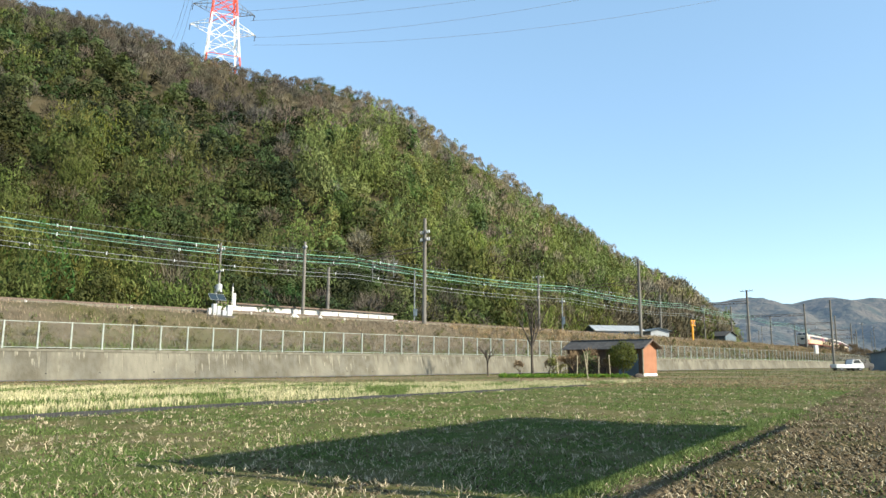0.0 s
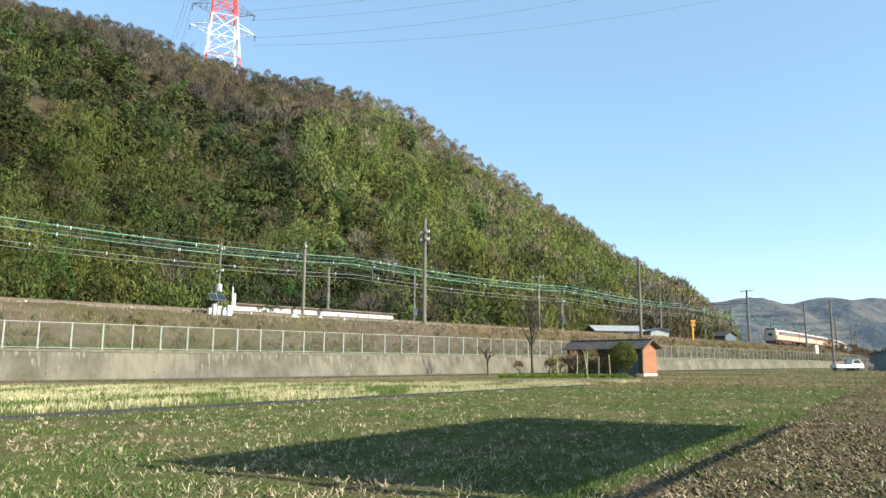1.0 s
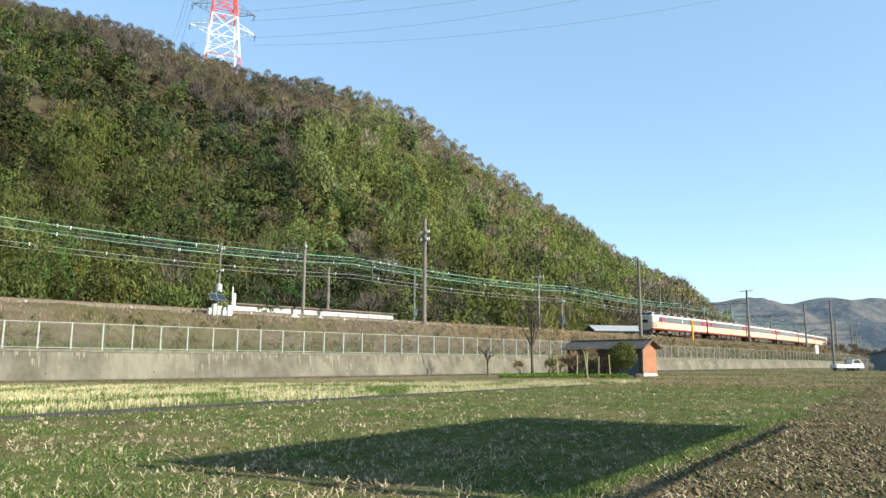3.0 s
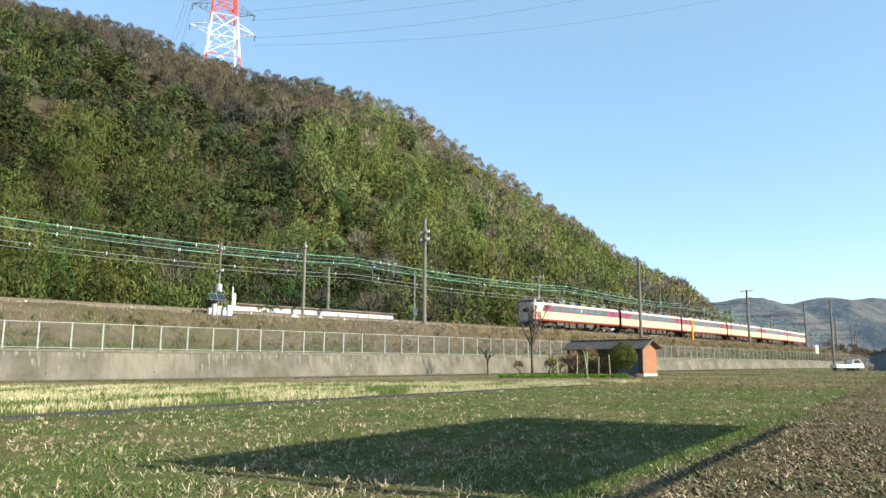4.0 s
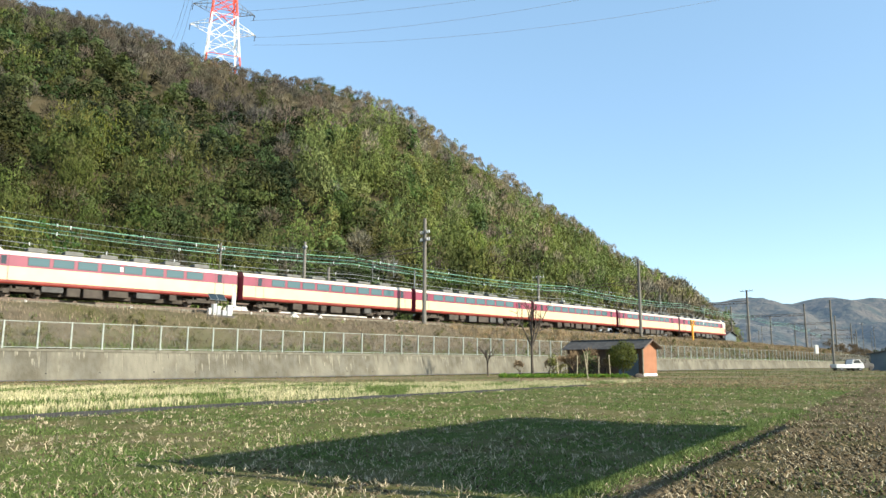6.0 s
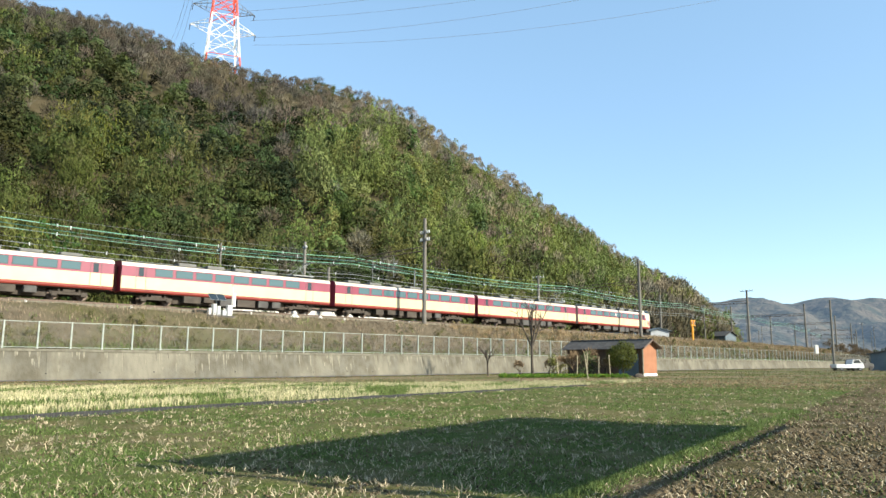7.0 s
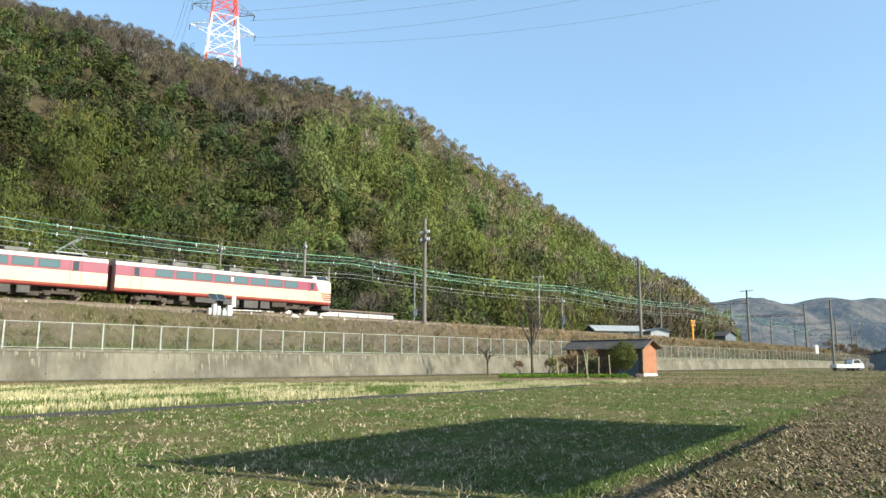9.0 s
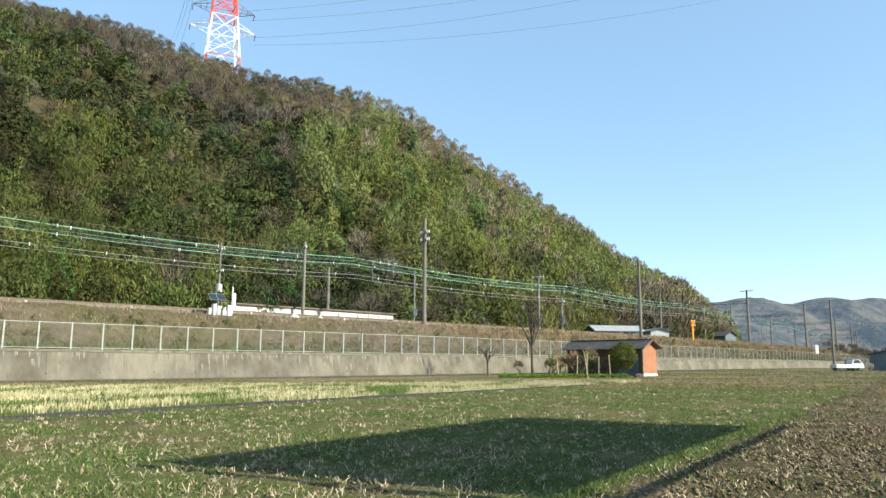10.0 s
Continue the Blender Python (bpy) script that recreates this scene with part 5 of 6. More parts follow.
def build_cable_trough():
    """Concrete lids of the cable run on the near shoulder."""
    t = empty("cable_trough", Matrix(), "run of pale concrete cable-trough lids beside the track", "cable trough")
    for s in np.arange(12, 118, 1.0):
        V = []
        lift = -0.64 + RNG.uniform(0, 0.03)
        for si in (s + 0.012, s + 0.988):
            for o, z in ((-2.75, lift), (-2.75, lift + 0.19), (-2.30, lift + 0.19), (-2.30, lift)):
                V.append(tpoint(si, o, z))
        mesh_ob("lid", V, [(0, 1, 2, 3), (7, 6, 5, 4), (0, 4, 5, 1), (1, 5, 6, 2), (2, 6, 7, 3), (3, 7, 4, 0)], M_CONC2, t)


build_guard_wire()
build_cable_trough()


def gable_house(name, origin, rz, W, L, H, R, wall_m, roof_m, label, category, openings=()):
    """A small building: x along the gable, y along the ridge."""
    e = empty(name, Matrix.Translation(origin) @ Matrix.Rotation(rz, 4, "Z"), label, category)
    def pr(nm, profile, y0, y1, m):
        V = [(x, y0, z) for x, z in profile] + [(x, y1, z) for x, z in profile]
        n = len(profile)
        F = [tuple(range(n)), tuple(range(n, 2 * n))[::-1]] + [(i, i + n, (i + 1) % n + n, (i + 1) % n) for i in range(n)]
        return mesh_ob(nm, V, F, m, e)
    g = [(0, -0.6), (W, -0.6), (W, H), (W / 2, H + R), (0, H)]
    pr("gable_wall", g, 0, 0.1, wall_m)
    pr("gable_wall", g, L - 0.1, L, wall_m)
    pr("side_wall", [(0, -0.6), (0.1, -0.6), (0.1, H), (0, H)], 0.1, L - 0.1, wall_m)
    pr("side_wall", [(W - 0.1, -0.6), (W, -0.6), (W, H), (W - 0.1, H)], 0.1, L - 0.1, wall_m)
    k = 0.35
    q = R / (W / 2)
    pr("roof_slope", [(-k, H - k * q + 0.02), (W / 2, H + R + 0.02), (W / 2, H + R + 0.12), (-k, H - k * q + 0.12)], -0.4, L + 0.4, roof_m)
    pr("roof_slope", [(W / 2, H + R + 0.02), (W + k, H - k * q + 0.02), (W + k, H - k * q + 0.12), (W / 2, H + R + 0.12)], -0.4, L + 0.4, roof_m)
    bm = bmesh.new()
    n = max(4, int(L / 0.9))
    for i in range(n + 1):
        y = -0.4 + (L + 0.8) * i / n
        for s in (-1, 1):
            rod(bm, (W / 2, y, H + R + 0.13), (W / 2 + s * (W / 2 + k), y, H - k * q + 0.13), 0.03, seg=4)
    part("roof_seam", bm, roof_m, e)
    for side, a, b, z0, z1 in openings:
        bm = bmesh.new()
        if side == "y":
            box(bm, (a + b) / 2, -0.02, (z0 + z1) / 2, b - a, 0.06, z1 - z0)
        else:
            box(bm, -0.02, (a + b) / 2, (z0 + z1) / 2, 0.06, b - a, z1 - z0)
        part("window", bm, M_GLASSD, e)
    return e


gable_house("workshop", (35.2, 128.0, 5.0), radians(90 + 10), 5.0, 8.6, 1.9, 0.9, M_TINB, M_TINW, "low workshop with a white tin roof behind the line", "building", openings=(("x", 1.5, 3.4, 0.9, 1.7),))
gable_house("storage_shed", (38.6, 135.0, 5.0), radians(8), 3.6, 5.0, 2.2, 0.5, M_TINW, M_TINB, "white corrugated storage shed behind the line", "building")
gable_house("farmhouse", (55.6, 95.0, 0.5), radians(-29), 9.0, 8.0, 2.0, 0.9, M_TINB, M_ROOFG, "grey farm building with a low tiled roof", "building", openings=(("y", 4.0, 8.0, -0.2, 1.7),))
gable_house("cottage", (66.8, 172.0, 6.2), radians(30), 3.8, 4.4, 1.7, 1.0, M_TINB, M_ROOFG, "small grey house with a grey roof among trees", "building")


def build_truck():
    e = empty("pickup_truck", Matrix.Translation((49.6, 90.0, 0.40)) @ Matrix.Rotation(radians(3), 4, "Z") @ Matrix.Diagonal((0.85, 0.85, 0.72, 1)), "small white pickup truck parked on the lane", "truck")
    bm = bmesh.new()
    box(bm, -0.75, 0, 0.75, 2.4, 1.6, 0.62, 0.04)
    part("cargo_bed", bm, M_TRUCKW, e)
    prof = [(0.45, 0.45), (0.45, 1.25), (0.62, 1.85), (1.55, 1.88), (2.05, 1.2), (2.15, 0.95), (2.2, 0.45)]
    V = [(x, -0.78, z) for x, z in prof] + [(x, 0.78, z) for x, z in prof]
    n = len(prof)
    mesh_ob("cab", V, [tuple(range(n)), tuple(range(n, 2 * n))[::-1]] + [(i, i + n, (i + 1) % n + n, (i + 1) % n) for i in range(n)], M_TRUCKW, e)
    for y in (-0.785, 0.785):
        bm = bmesh.new()
        a = [bm.verts.new((x, y, z)) for x, z in ((0.62, 1.25), (0.76, 1.76), (1.45, 1.78), (1.85, 1.25))]
        bm.faces.new(a)
        r = bmesh.ops.extrude_face_region(bm, geom=bm.faces[:])
        bmesh.ops.translate(bm, vec=(0, 0.02 if y > 0 else -0.02, 0), verts=[g for g in r["geom"] if isinstance(g, bmesh.types.BMVert)])
        part("side_window", bm, M_GLASSD, e)
        for x in (-1.2, 1.5):
            bm = bmesh.new()
            rod(bm, (x, y - 0.09, 0.27), (x, y + 0.09, 0.27), 0.27, seg=16)
            w = part("wheel", bm, M_DARK, e)
            bm = bmesh.new()
            rod(bm, (x, y - 0.1, 0.27), (x, y + 0.1, 0.27), 0.14, seg=12)
            part("rim", bm, M_STEEL, w)
    bm = bmesh.new()
    box(bm, 0.1, 0, 0.4, 3.9, 1.2, 0.16)
    part("chassis", bm, M_DARK, e)
    bm = bmesh.new()
    box(bm, -1.98, 0.6, 0.62, 0.04, 0.25, 0.14)
    part("tail_light", bm, M_RED, e)
    e = empty("parked_car", Matrix.Translation((53.2, 93.5, 0.42)) @ Matrix.Rotation(radians(20), 4, "Z"), "small dark silver car parked behind the truck", "car")
    prof = [(-1.6, 0.3), (-1.65, 0.9), (-1.3, 1.4), (0.4, 1.45), (1.0, 0.95), (1.65, 0.82), (1.7, 0.3)]
    n = len(prof)
    V = [(x, -0.72, z) for x, z in prof] + [(x, 0.72, z) for x, z in prof]
    mesh_ob("body", V, [tuple(range(n)), tuple(range(n, 2 * n))[::-1]] + [(i, i + n, (i + 1) % n + n, (i + 1) % n) for i in range(n)], M_UNDERG, e)
    for y in (-0.73, 0.73):
        bm = bmesh.new()
        box(bm, -0.45, y, 1.15, 1.5, 0.03, 0.36, 0.05)
        part("side_window", bm, M_GLASSD, e)
        for x in (-1.05, 1.05):
            bm = bmesh.new()
            rod(bm, (x, y - 0.08, 0.28), (x, y + 0.08, 0.28), 0.28, seg=14)
            part("wheel", bm, M_DARK, e)


build_truck()
lp = empty("utility_pole", Matrix.Translation((50.8, 95.0, 0.6)), "slim concrete utility pole beside the lane", "utility pole")
bm = bmesh.new()
rod(bm, (0, 0, 0), (0.1, 0, 8.9), 0.16, 0.11, seg=10)
part("pole", bm, M_POLE, lp)
bm = bmesh.new()
box(bm, 0.9, 6, 2.6, 0.5, 0.4, 1.2, 0.05)
part("white_box", bm, M_WHITE, lp, "white equipment box")

# wall streaks of lime
def build_streaks():
    V, F = [], []
    for s in np.sort(np.concatenate([RNG.uniform(-20, 160, 480)])):
        top = RNG.uniform() < 0.8
        z1 = WALL_TOP - 0.165 if top else RNG.uniform(0.7, 1.3)
        L = RNG.uniform(0.15, 0.55) if RNG.uniform() < 0.8 else RNG.uniform(0.6, 1.25)
        w = RNG.uniform(0.015, 0.07)
        zb = max(z1 - L, 0.45)
        b0 = len(V)
        for z, ww in ((z1, w), ((z1 + zb) / 2, w * RNG.uniform(0.5, 1.0)), (zb, w * 0.15)):
            o = WALL - BATTER * (1 - z / (WALL_TOP - 0.16)) - 0.006
            for sg in (-1, 1):
                x, y = track(s + sg * ww, o)
                V.append((float(x), float(y), z))
        F += [(b0, b0 + 1, b0 + 3, b0 + 2), (b0 + 2, b0 + 3, b0 + 5, b0 + 4)]
    tagged(mesh_ob("lime_streaks", V, F, M_STAIN), "pale lime streaks running down the concrete wall", "stains", kind="stuff")
    # dark damp runs from the coping, leaning and thicker along the far stretch
    V, F = [], []
    for s in np.concatenate([RNG.uniform(-22, 70, 45), RNG.uniform(62, 190, 420)]):
        z1, zb = WALL_TOP - 0.165, RNG.uniform(0.4, 1.45)
        w = RNG.uniform(0.012, 0.04) * (1 + 1.2 * (s > 62))
        slant = RNG.normal() * 0.05 + (0.25 if s > 62 else 0)
        b0 = len(V)
        for k, ww in ((0, w), (0.5, w * RNG.uniform(0.6, 1.1)), (1, w * 0.12)):
            z = z1 + (zb - z1) * k
            o = WALL - BATTER * (1 - z / (WALL_TOP - 0.16)) - 0.011
            for sg in (-1, 1):
                x, y = track(s + sg * ww + slant * k, o)
                V.append((float(x), float(y), z))
        F += [(b0, b0 + 1, b0 + 3, b0 + 2), (b0 + 2, b0 + 3, b0 + 5, b0 + 4)]
    tagged(mesh_ob("damp_streaks", V, F, M_STAIND), "dark damp runs down the concrete wall", "stains", kind="stuff")


build_streaks()


# ---- plants ----
def soil_z(x, y):
    return rise(x, y)


def tuft_tints(n, a, b, p):
    k = RNG.uniform(size=(n, 1)) < p
    return np.where(k, np.array(a), np.array(b)) * RNG.uniform(0.7, 1.3, (n, 1))


def build_bank_grass():
    n = 42000
    s = RNG.uniform(-32, 190, n)
    o = RNG.uniform(WALL + 0.45, -3.4, n)
    # profile heights of the bank
    prof_o = [WALL + 0.30, WALL + 1.6, WALL + 4.0, -5.6, -4.4, -3.6, -2.2]
    prof_z = [WALL_TOP - 5.77 + 0.02, -3.9, -3.0, -1.35, -0.85, -0.70, -0.68]
    z = np.interp(o, prof_o, prof_z) + rail_z(s)
    x, y = track(s, o)
    nz = np.array([noise.fractal((a * 0.25, b * 0.4, 2.2), 1.0, 2.0, 3) for a, b in zip(s, o)])
    P = np.stack([x, y, z - 0.03], 1)
    green = np.clip(1.15 - (o - WALL) * 0.36, 0, 0.85) + np.clip(nz - 0.2, 0, 1) * 0.5
    g = RNG.uniform(size=n) < green
    # tint darker low by the wall, paler up the bank and farther along
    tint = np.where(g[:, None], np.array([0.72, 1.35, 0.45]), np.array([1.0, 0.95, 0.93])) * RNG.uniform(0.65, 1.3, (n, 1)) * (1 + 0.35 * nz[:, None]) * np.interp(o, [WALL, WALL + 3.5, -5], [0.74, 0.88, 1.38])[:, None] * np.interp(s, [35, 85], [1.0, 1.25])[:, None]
    h = np.where(g, 0.24, 0.26) * RNG.uniform(0.6, 1.4, n) * (1 + 0.8 * np.clip(nz, 0, 1))
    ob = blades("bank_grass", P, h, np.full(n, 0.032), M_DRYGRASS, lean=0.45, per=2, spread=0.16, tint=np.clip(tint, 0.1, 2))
    tagged(ob, "dry brown winter grass and weeds on the embankment", "grass", kind="stuff")
    # tall dry tufts on the upper bank
    n = 2600
    s2 = RNG.uniform(52, 200, n)
    o2 = RNG.uniform(-7.5, -3.7, n)
    x2, y2 = track(s2, o2)
    z2 = np.interp(o2, prof_o, prof_z) + rail_z(s2)
    t2 = tuft_tints(n, (1.75, 1.5, 1.15), (1.2, 1.15, 0.9), 0.6)
    ob = blades("tall_dry_grass", np.stack([x2, y2, z2 - 0.05], 1), RNG.uniform(0.25, 0.75, n), np.full(n, 0.03), M_DRYGRASS, lean=0.35, per=9, spread=0.16, tint=t2)
    tagged(ob, "tall golden dry grass tufts on the upper bank", "grass", kind="stuff")
    # taller weeds and bushes
    n = 520
    s = RNG.uniform(-28, 185, n)
    o = RNG.uniform(WALL + 1.0, -5.8, n)
    z = np.interp(o, prof_o, prof_z) + rail_z(s)
    x, y = track(s, o)
    pr = [crown_broad(130, 0.7) for _ in range(5)]
    t = tuft_tints(n, (1.9, 1.5, 1.6), (1.3, 1.25, 1.1), 0.65)
    scatter("bank_bushes", (pr, pr), np.stack([x, y, z - 0.15], 1), RNG.uniform(0.06, 0.17, n), t, M_LEAF, "low scrubby bushes on the embankment", "bushes")


build_bank_grass()


def in_near(x, y):
    a = (x - PL[0]) * fn[0] + (y - PL[1]) * fn[1]
    return a


def build_field_plants():
    # distance sampled evenly in log, so that the density thins out with distance
    def sample(n, d0, d1, ang0, ang1):
        d = np.exp(RNG.uniform(math.log(d0), math.log(d1), n))
        a = np.radians(RNG.uniform(ang0, ang1, n))
        return np.sin(a) * d, np.cos(a) * d
    x, y = sample(330000, 4.6, 42, -42, 42)
    a = in_near(x, y)
    patchy = np.array([noise.fractal((p * 0.7, q * 0.7, 4.4), 1.0, 2.0, 3) for p, q in zip(x, y)])
    k = (a > -11.7) & (a < 0.5 + 0.8 * patchy) & (patchy > -0.4) & (RNG.uniform(size=len(x)) < np.clip(0.6 + 1.2 * patchy, 0.12, 1))
    d = np.hypot(x, y)
    P = np.stack([x, y, soil_z(x, y) + 0.0], 1)[k]
    h = RNG.uniform(0.012, 0.045, k.sum()) * (1 + d[k] / 40)
    tagged(blades("field_weeds", P, h, 0.005 + d[k] * 0.0007, M_GRASS, lean=0.7, per=1), "low green weeds sprouting across the field", "weeds", kind="stuff")
    # on the ploughed side, sparse
    x, y = sample(50000, 4.6, 60, -10, 42)
    a = in_near(x, y)
    patchy = np.array([noise.fractal((p * 0.5, q * 0.5, 8.4), 1.0, 2.0, 3) for p, q in zip(x, y)])
    d = np.hypot(x, y)
    k = (a > 0) & (patchy > 0.02) & (RNG.uniform(size=len(x)) < np.where(d > 18, 0.8, 0.4))
    P = np.stack([x, y, soil_z(x, y) + 0.02], 1)[k]
    tagged(blades("plough_weeds", P, RNG.uniform(0.02, 0.07, k.sum()) * (1 + d[k] / 40), 0.005 + d[k] * 0.0007, M_GRASS, lean=0.8), "sparse green weeds among the clods", "weeds", kind="stuff")
    # rice stubble clumps in loose rows
    x, y = sample(4300, 4.6, 45, -42, 42)
    a = in_near(x, y)
    a2 = np.round(a / 0.34) * 0.34 + RNG.normal(size=len(a)) * 0.06
    x, y = x + fn[0] * (a2 - a), y + fn[1] * (a2 - a)
    k = (a2 > -11.6) & (a2 < 30)
    d = np.hypot(x, y)
    P = np.stack([x, y, soil_z(x, y) + 0.005], 1)[k]
    ob = blades("rice_stubble", P, RNG.uniform(0.02, 0.085, k.sum()), 0.003 + d[k] * 0.0007, M_STRAW, lean=0.9, per=7, spread=0.028)
    tagged(ob, "cut rice stubble clumps and pale straw", "stubble", kind="stuff")
    # loose straw lying about
    x, y = sample(15000, 4.6, 45, -42, 42)
    a = in_near(x, y)
    k = (a > -11.6)
    d = np.hypot(x, y)
    P = np.stack([x, y, soil_z(x, y) + 0.025 + 0.03 * (a > 0)], 1)[k]
    ob = blades("loose_straw", P, RNG.uniform(0.02, 0.08, k.sum()), 0.003 + d[k] * 0.0006, M_STRAW, lean=2.6)
    tagged(ob, "scraps of loose straw scattered over the soil", "straw", kind="stuff")
    # short straw scraps turned into the ploughed soil
    x, y = sample(13000, 4.6, 50, -8, 42)
    a = in_near(x, y)
    k = a > 0
    d = np.hypot(x, y)
    P = np.stack([x, y, soil_z(x, y) + RNG.uniform(0.02, 0.07, len(x))], 1)[k]
    tagged(blades("straw_scraps", P, RNG.uniform(0.015, 0.06, k.sum()), 0.006 + d[k] * 0.0006, M_STRAW, lean=1.6), "short straw scraps turned into the soil", "straw", kind="stuff")
    # a grassy ridge between the two plots
    n = 9000
    t = np.exp(RNG.uniform(math.log(3), math.log(17), n)) - 4
    o = RNG.normal(size=n) * 0.17 + 0.05
    x, y = PL[0] + fd[0] * t + fn[0] * o, PL[1] + fd[1] * t + fn[1] * o
    P = np.stack([x, y, soil_z(x, y) + 0.05 * np.exp(-(o / 0.2) ** 2)], 1)
    tagged(blades("ridge_grass", P, RNG.uniform(0.02, 0.075, n), 0.006 + np.hypot(x, y) * 0.0006, M_GRASS, lean=0.8), "grass on the low ridge between the plots", "grass", kind="stuff")
    # yellow stubble rows of the far paddy
    pts = []
    w = 26.0
    for r in np.arange(0.35, w, 0.33):
        t = np.arange(-8, 60, 0.17)
        t = t + RNG.normal(size=len(t)) * 0.04
        px = lev_a[0] + lev_d[0] * t - lev_d[1] * (r + RNG.normal(size=len(t)) * 0.03)
        py = lev_a[1] + lev_d[1] * t + lev_d[0] * (r + RNG.normal(size=len(t)) * 0.03)
        pts.append(np.stack([px, py], 1))
    pts = np.concatenate(pts)
    ox = (pts[:, 0] * -math.cos(PHI) + pts[:, 1] * math.sin(PHI)) - D0      # metres beyond the train's near side
    far = (pts[:, 0] - PF1[0]) * pfd[1] - (pts[:, 1] - PF1[1]) * pfd[0]
    k = (far > 0) & (ox < WALL - BATTER - 3.6) & (np.abs(np.arctan2(pts[:, 0], pts[:, 1])) < 0.68) & (pts[:, 1] < 44)
    pts = pts[k]
    gr = np.array([noise.fractal((p * 0.16 + q * 0.22, q * 0.16 - p * 0.55, 6.6), 1.0, 2.0, 3) for p, q in pts])
    st = pts[gr < 0.12]
    P = np.stack([st[:, 0], st[:, 1], soil_z(st[:, 0], st[:, 1]) + 0.03], 1)
    ob = blades("paddy_stubble", P, RNG.uniform(0.09, 0.17, len(P)), np.full(len(P), 0.015), M_STRAWB, lean=0.2, per=8, spread=0.05)
    tagged(ob, "rows of pale yellow rice stubble", "stubble", kind="stuff")
    g = pts[(gr > 0.0) | (RNG.uniform(size=len(pts)) < 0.3)]
    P = np.stack([g[:, 0], g[:, 1], soil_z(g[:, 0], g[:, 1]) + 0.03], 1)
    ob = blades("paddy_regrowth", P, RNG.uniform(0.08, 0.15, len(P)), np.full(len(P), 0.02), M_GRASS, lean=0.3, per=4, spread=0.07)
    tagged(ob, "green regrowth between the stubble rows", "grass", kind="stuff")
    # grass on the lane's verge and the far fields
    n = 26000
    s = RNG.uniform(-30, 170, n)
    o = WALL - BATTER - 3.1 - np.abs(RNG.normal(size=n)) * 0.55
    x, y = track(s, o)
    P = np.stack([x, y, soil_z(x, y)], 1)
    tagged(blades("verge_grass", P, RNG.uniform(0.02, 0.08, n), np.full(n, 0.03), M_DRYGRASS, lean=0.5, per=2, spread=0.1,
                  tint=tuft_tints(n, (0.4, 0.75, 0.28), (0.9, 0.75, 0.6), 0.3)), "rough grass along the lane's edge", "grass", kind="stuff")
    n = 80000
    d = np.exp(RNG.uniform(math.log(34), math.log(110), n))
    an = np.radians(RNG.uniform(-34, 36, n))
    x, y = np.sin(an) * d, np.cos(an) * d
    ox = (x * -math.cos(PHI) + y * math.sin(PHI)) - D0
    nzz = np.array([noise.fractal((p * 0.05, q * 0.16, 3.6), 1.0, 2.0, 3) for p, q in zip(x, y)])
    far = (x - PF1[0]) * pfd[1] - (y - PF1[1]) * pfd[0]
    k = (ox < WALL - BATTER - 3.4) & ((far < 0) | (y > 46) | (x > 6)) & (in_near(x, y) < 40) & (RNG.uniform(size=n) < 0.8)
    P = np.stack([x, y, soil_z(x, y)], 1)[k]
    t = np.where((nzz[k] > 0.2)[:, None], np.array([0.75, 1.0, 0.42]), np.array([1.45, 1.3, 1.05])) * RNG.uniform(0.7, 1.3, (k.sum(), 1))
    tagged(blades("far_field_grass", P, RNG.uniform(0.05, 0.16, k.sum()) * np.where((P[:, 0] < 5) & (P[:, 1] < 56), 0.25, 0.55), 0.02 + 0.0003 * d[k], M_DRYGRASS, lean=0.7, tint=t, per=2, spread=0.12), "dull green and straw-coloured growth on the far plots", "grass", kind="stuff")


build_field_plants()


def build_clods():
    """Lumps of turned soil: large on the ploughed plot, small and sparse on the fallow one."""
    n = 42000
    d = np.exp(RNG.uniform(math.log(4.8), math.log(42), n))
    an = np.radians(RNG.uniform(-40, 40, n))
    x, y = np.sin(an) * d, np.cos(an) * d
    a = in_near(x, y)
    k = (a > 0.05) | ((a > -11.5) & (RNG.uniform(size=n) < 0.45))
    x, y, d, a = x[k], y[k], d[k], a[k]
    n = len(x)
    base = np.array([(1, 0, 0), (0, 1, 0), (-1, 0, 0), (0, -1, 0), (0.2, 0.1, 1), (0, 0, -1)], float)
    tri = np.array([(0, 1, 4), (1, 2, 4), (2, 3, 4), (3, 0, 4), (1, 0, 5), (2, 1, 5), (3, 2, 5), (0, 3, 5)])
    size = np.where(a > 0.05, RNG.uniform(0.006, 0.027, n), RNG.uniform(0.005, 0.017, n)) * (1 + d / 40)
    spin = RNG.uniform(0, 6.28, n)
    c, sn = np.cos(spin), np.sin(spin)
    sc = size[:, None, None] * RNG.uniform(0.55, 1.35, (n, 6, 1)) * RNG.uniform(0.55, 1.5, (n, 1, 3)) * np.array([1, 1, 0.75])
    L = base[None] * sc
    V = np.stack([L[..., 0] * c[:, None] - L[..., 1] * sn[:, None], L[..., 0] * sn[:, None] + L[..., 1] * c[:, None], L[..., 2]], -1)
    V = V + np.stack([x, y, soil_z(x, y) + np.where(a > 0.05, 0.03, 0.008) + size * 0.15], 1)[:, None]
    F = (tri[None] + (np.arange(n) * 6)[:, None, None]).reshape(-1, 3)
    m = mat("clod_soil", (0.076, 0.058, 0.035), 0.95, colour2=(0.148, 0.116, 0.072), scale=20, island=0.4, spec=0.02)
    tagged(big_mesh("soil_clods", V.reshape(-1, 3), F, m), "turned clods of dry brown soil", "clods", kind="stuff")


build_clods()


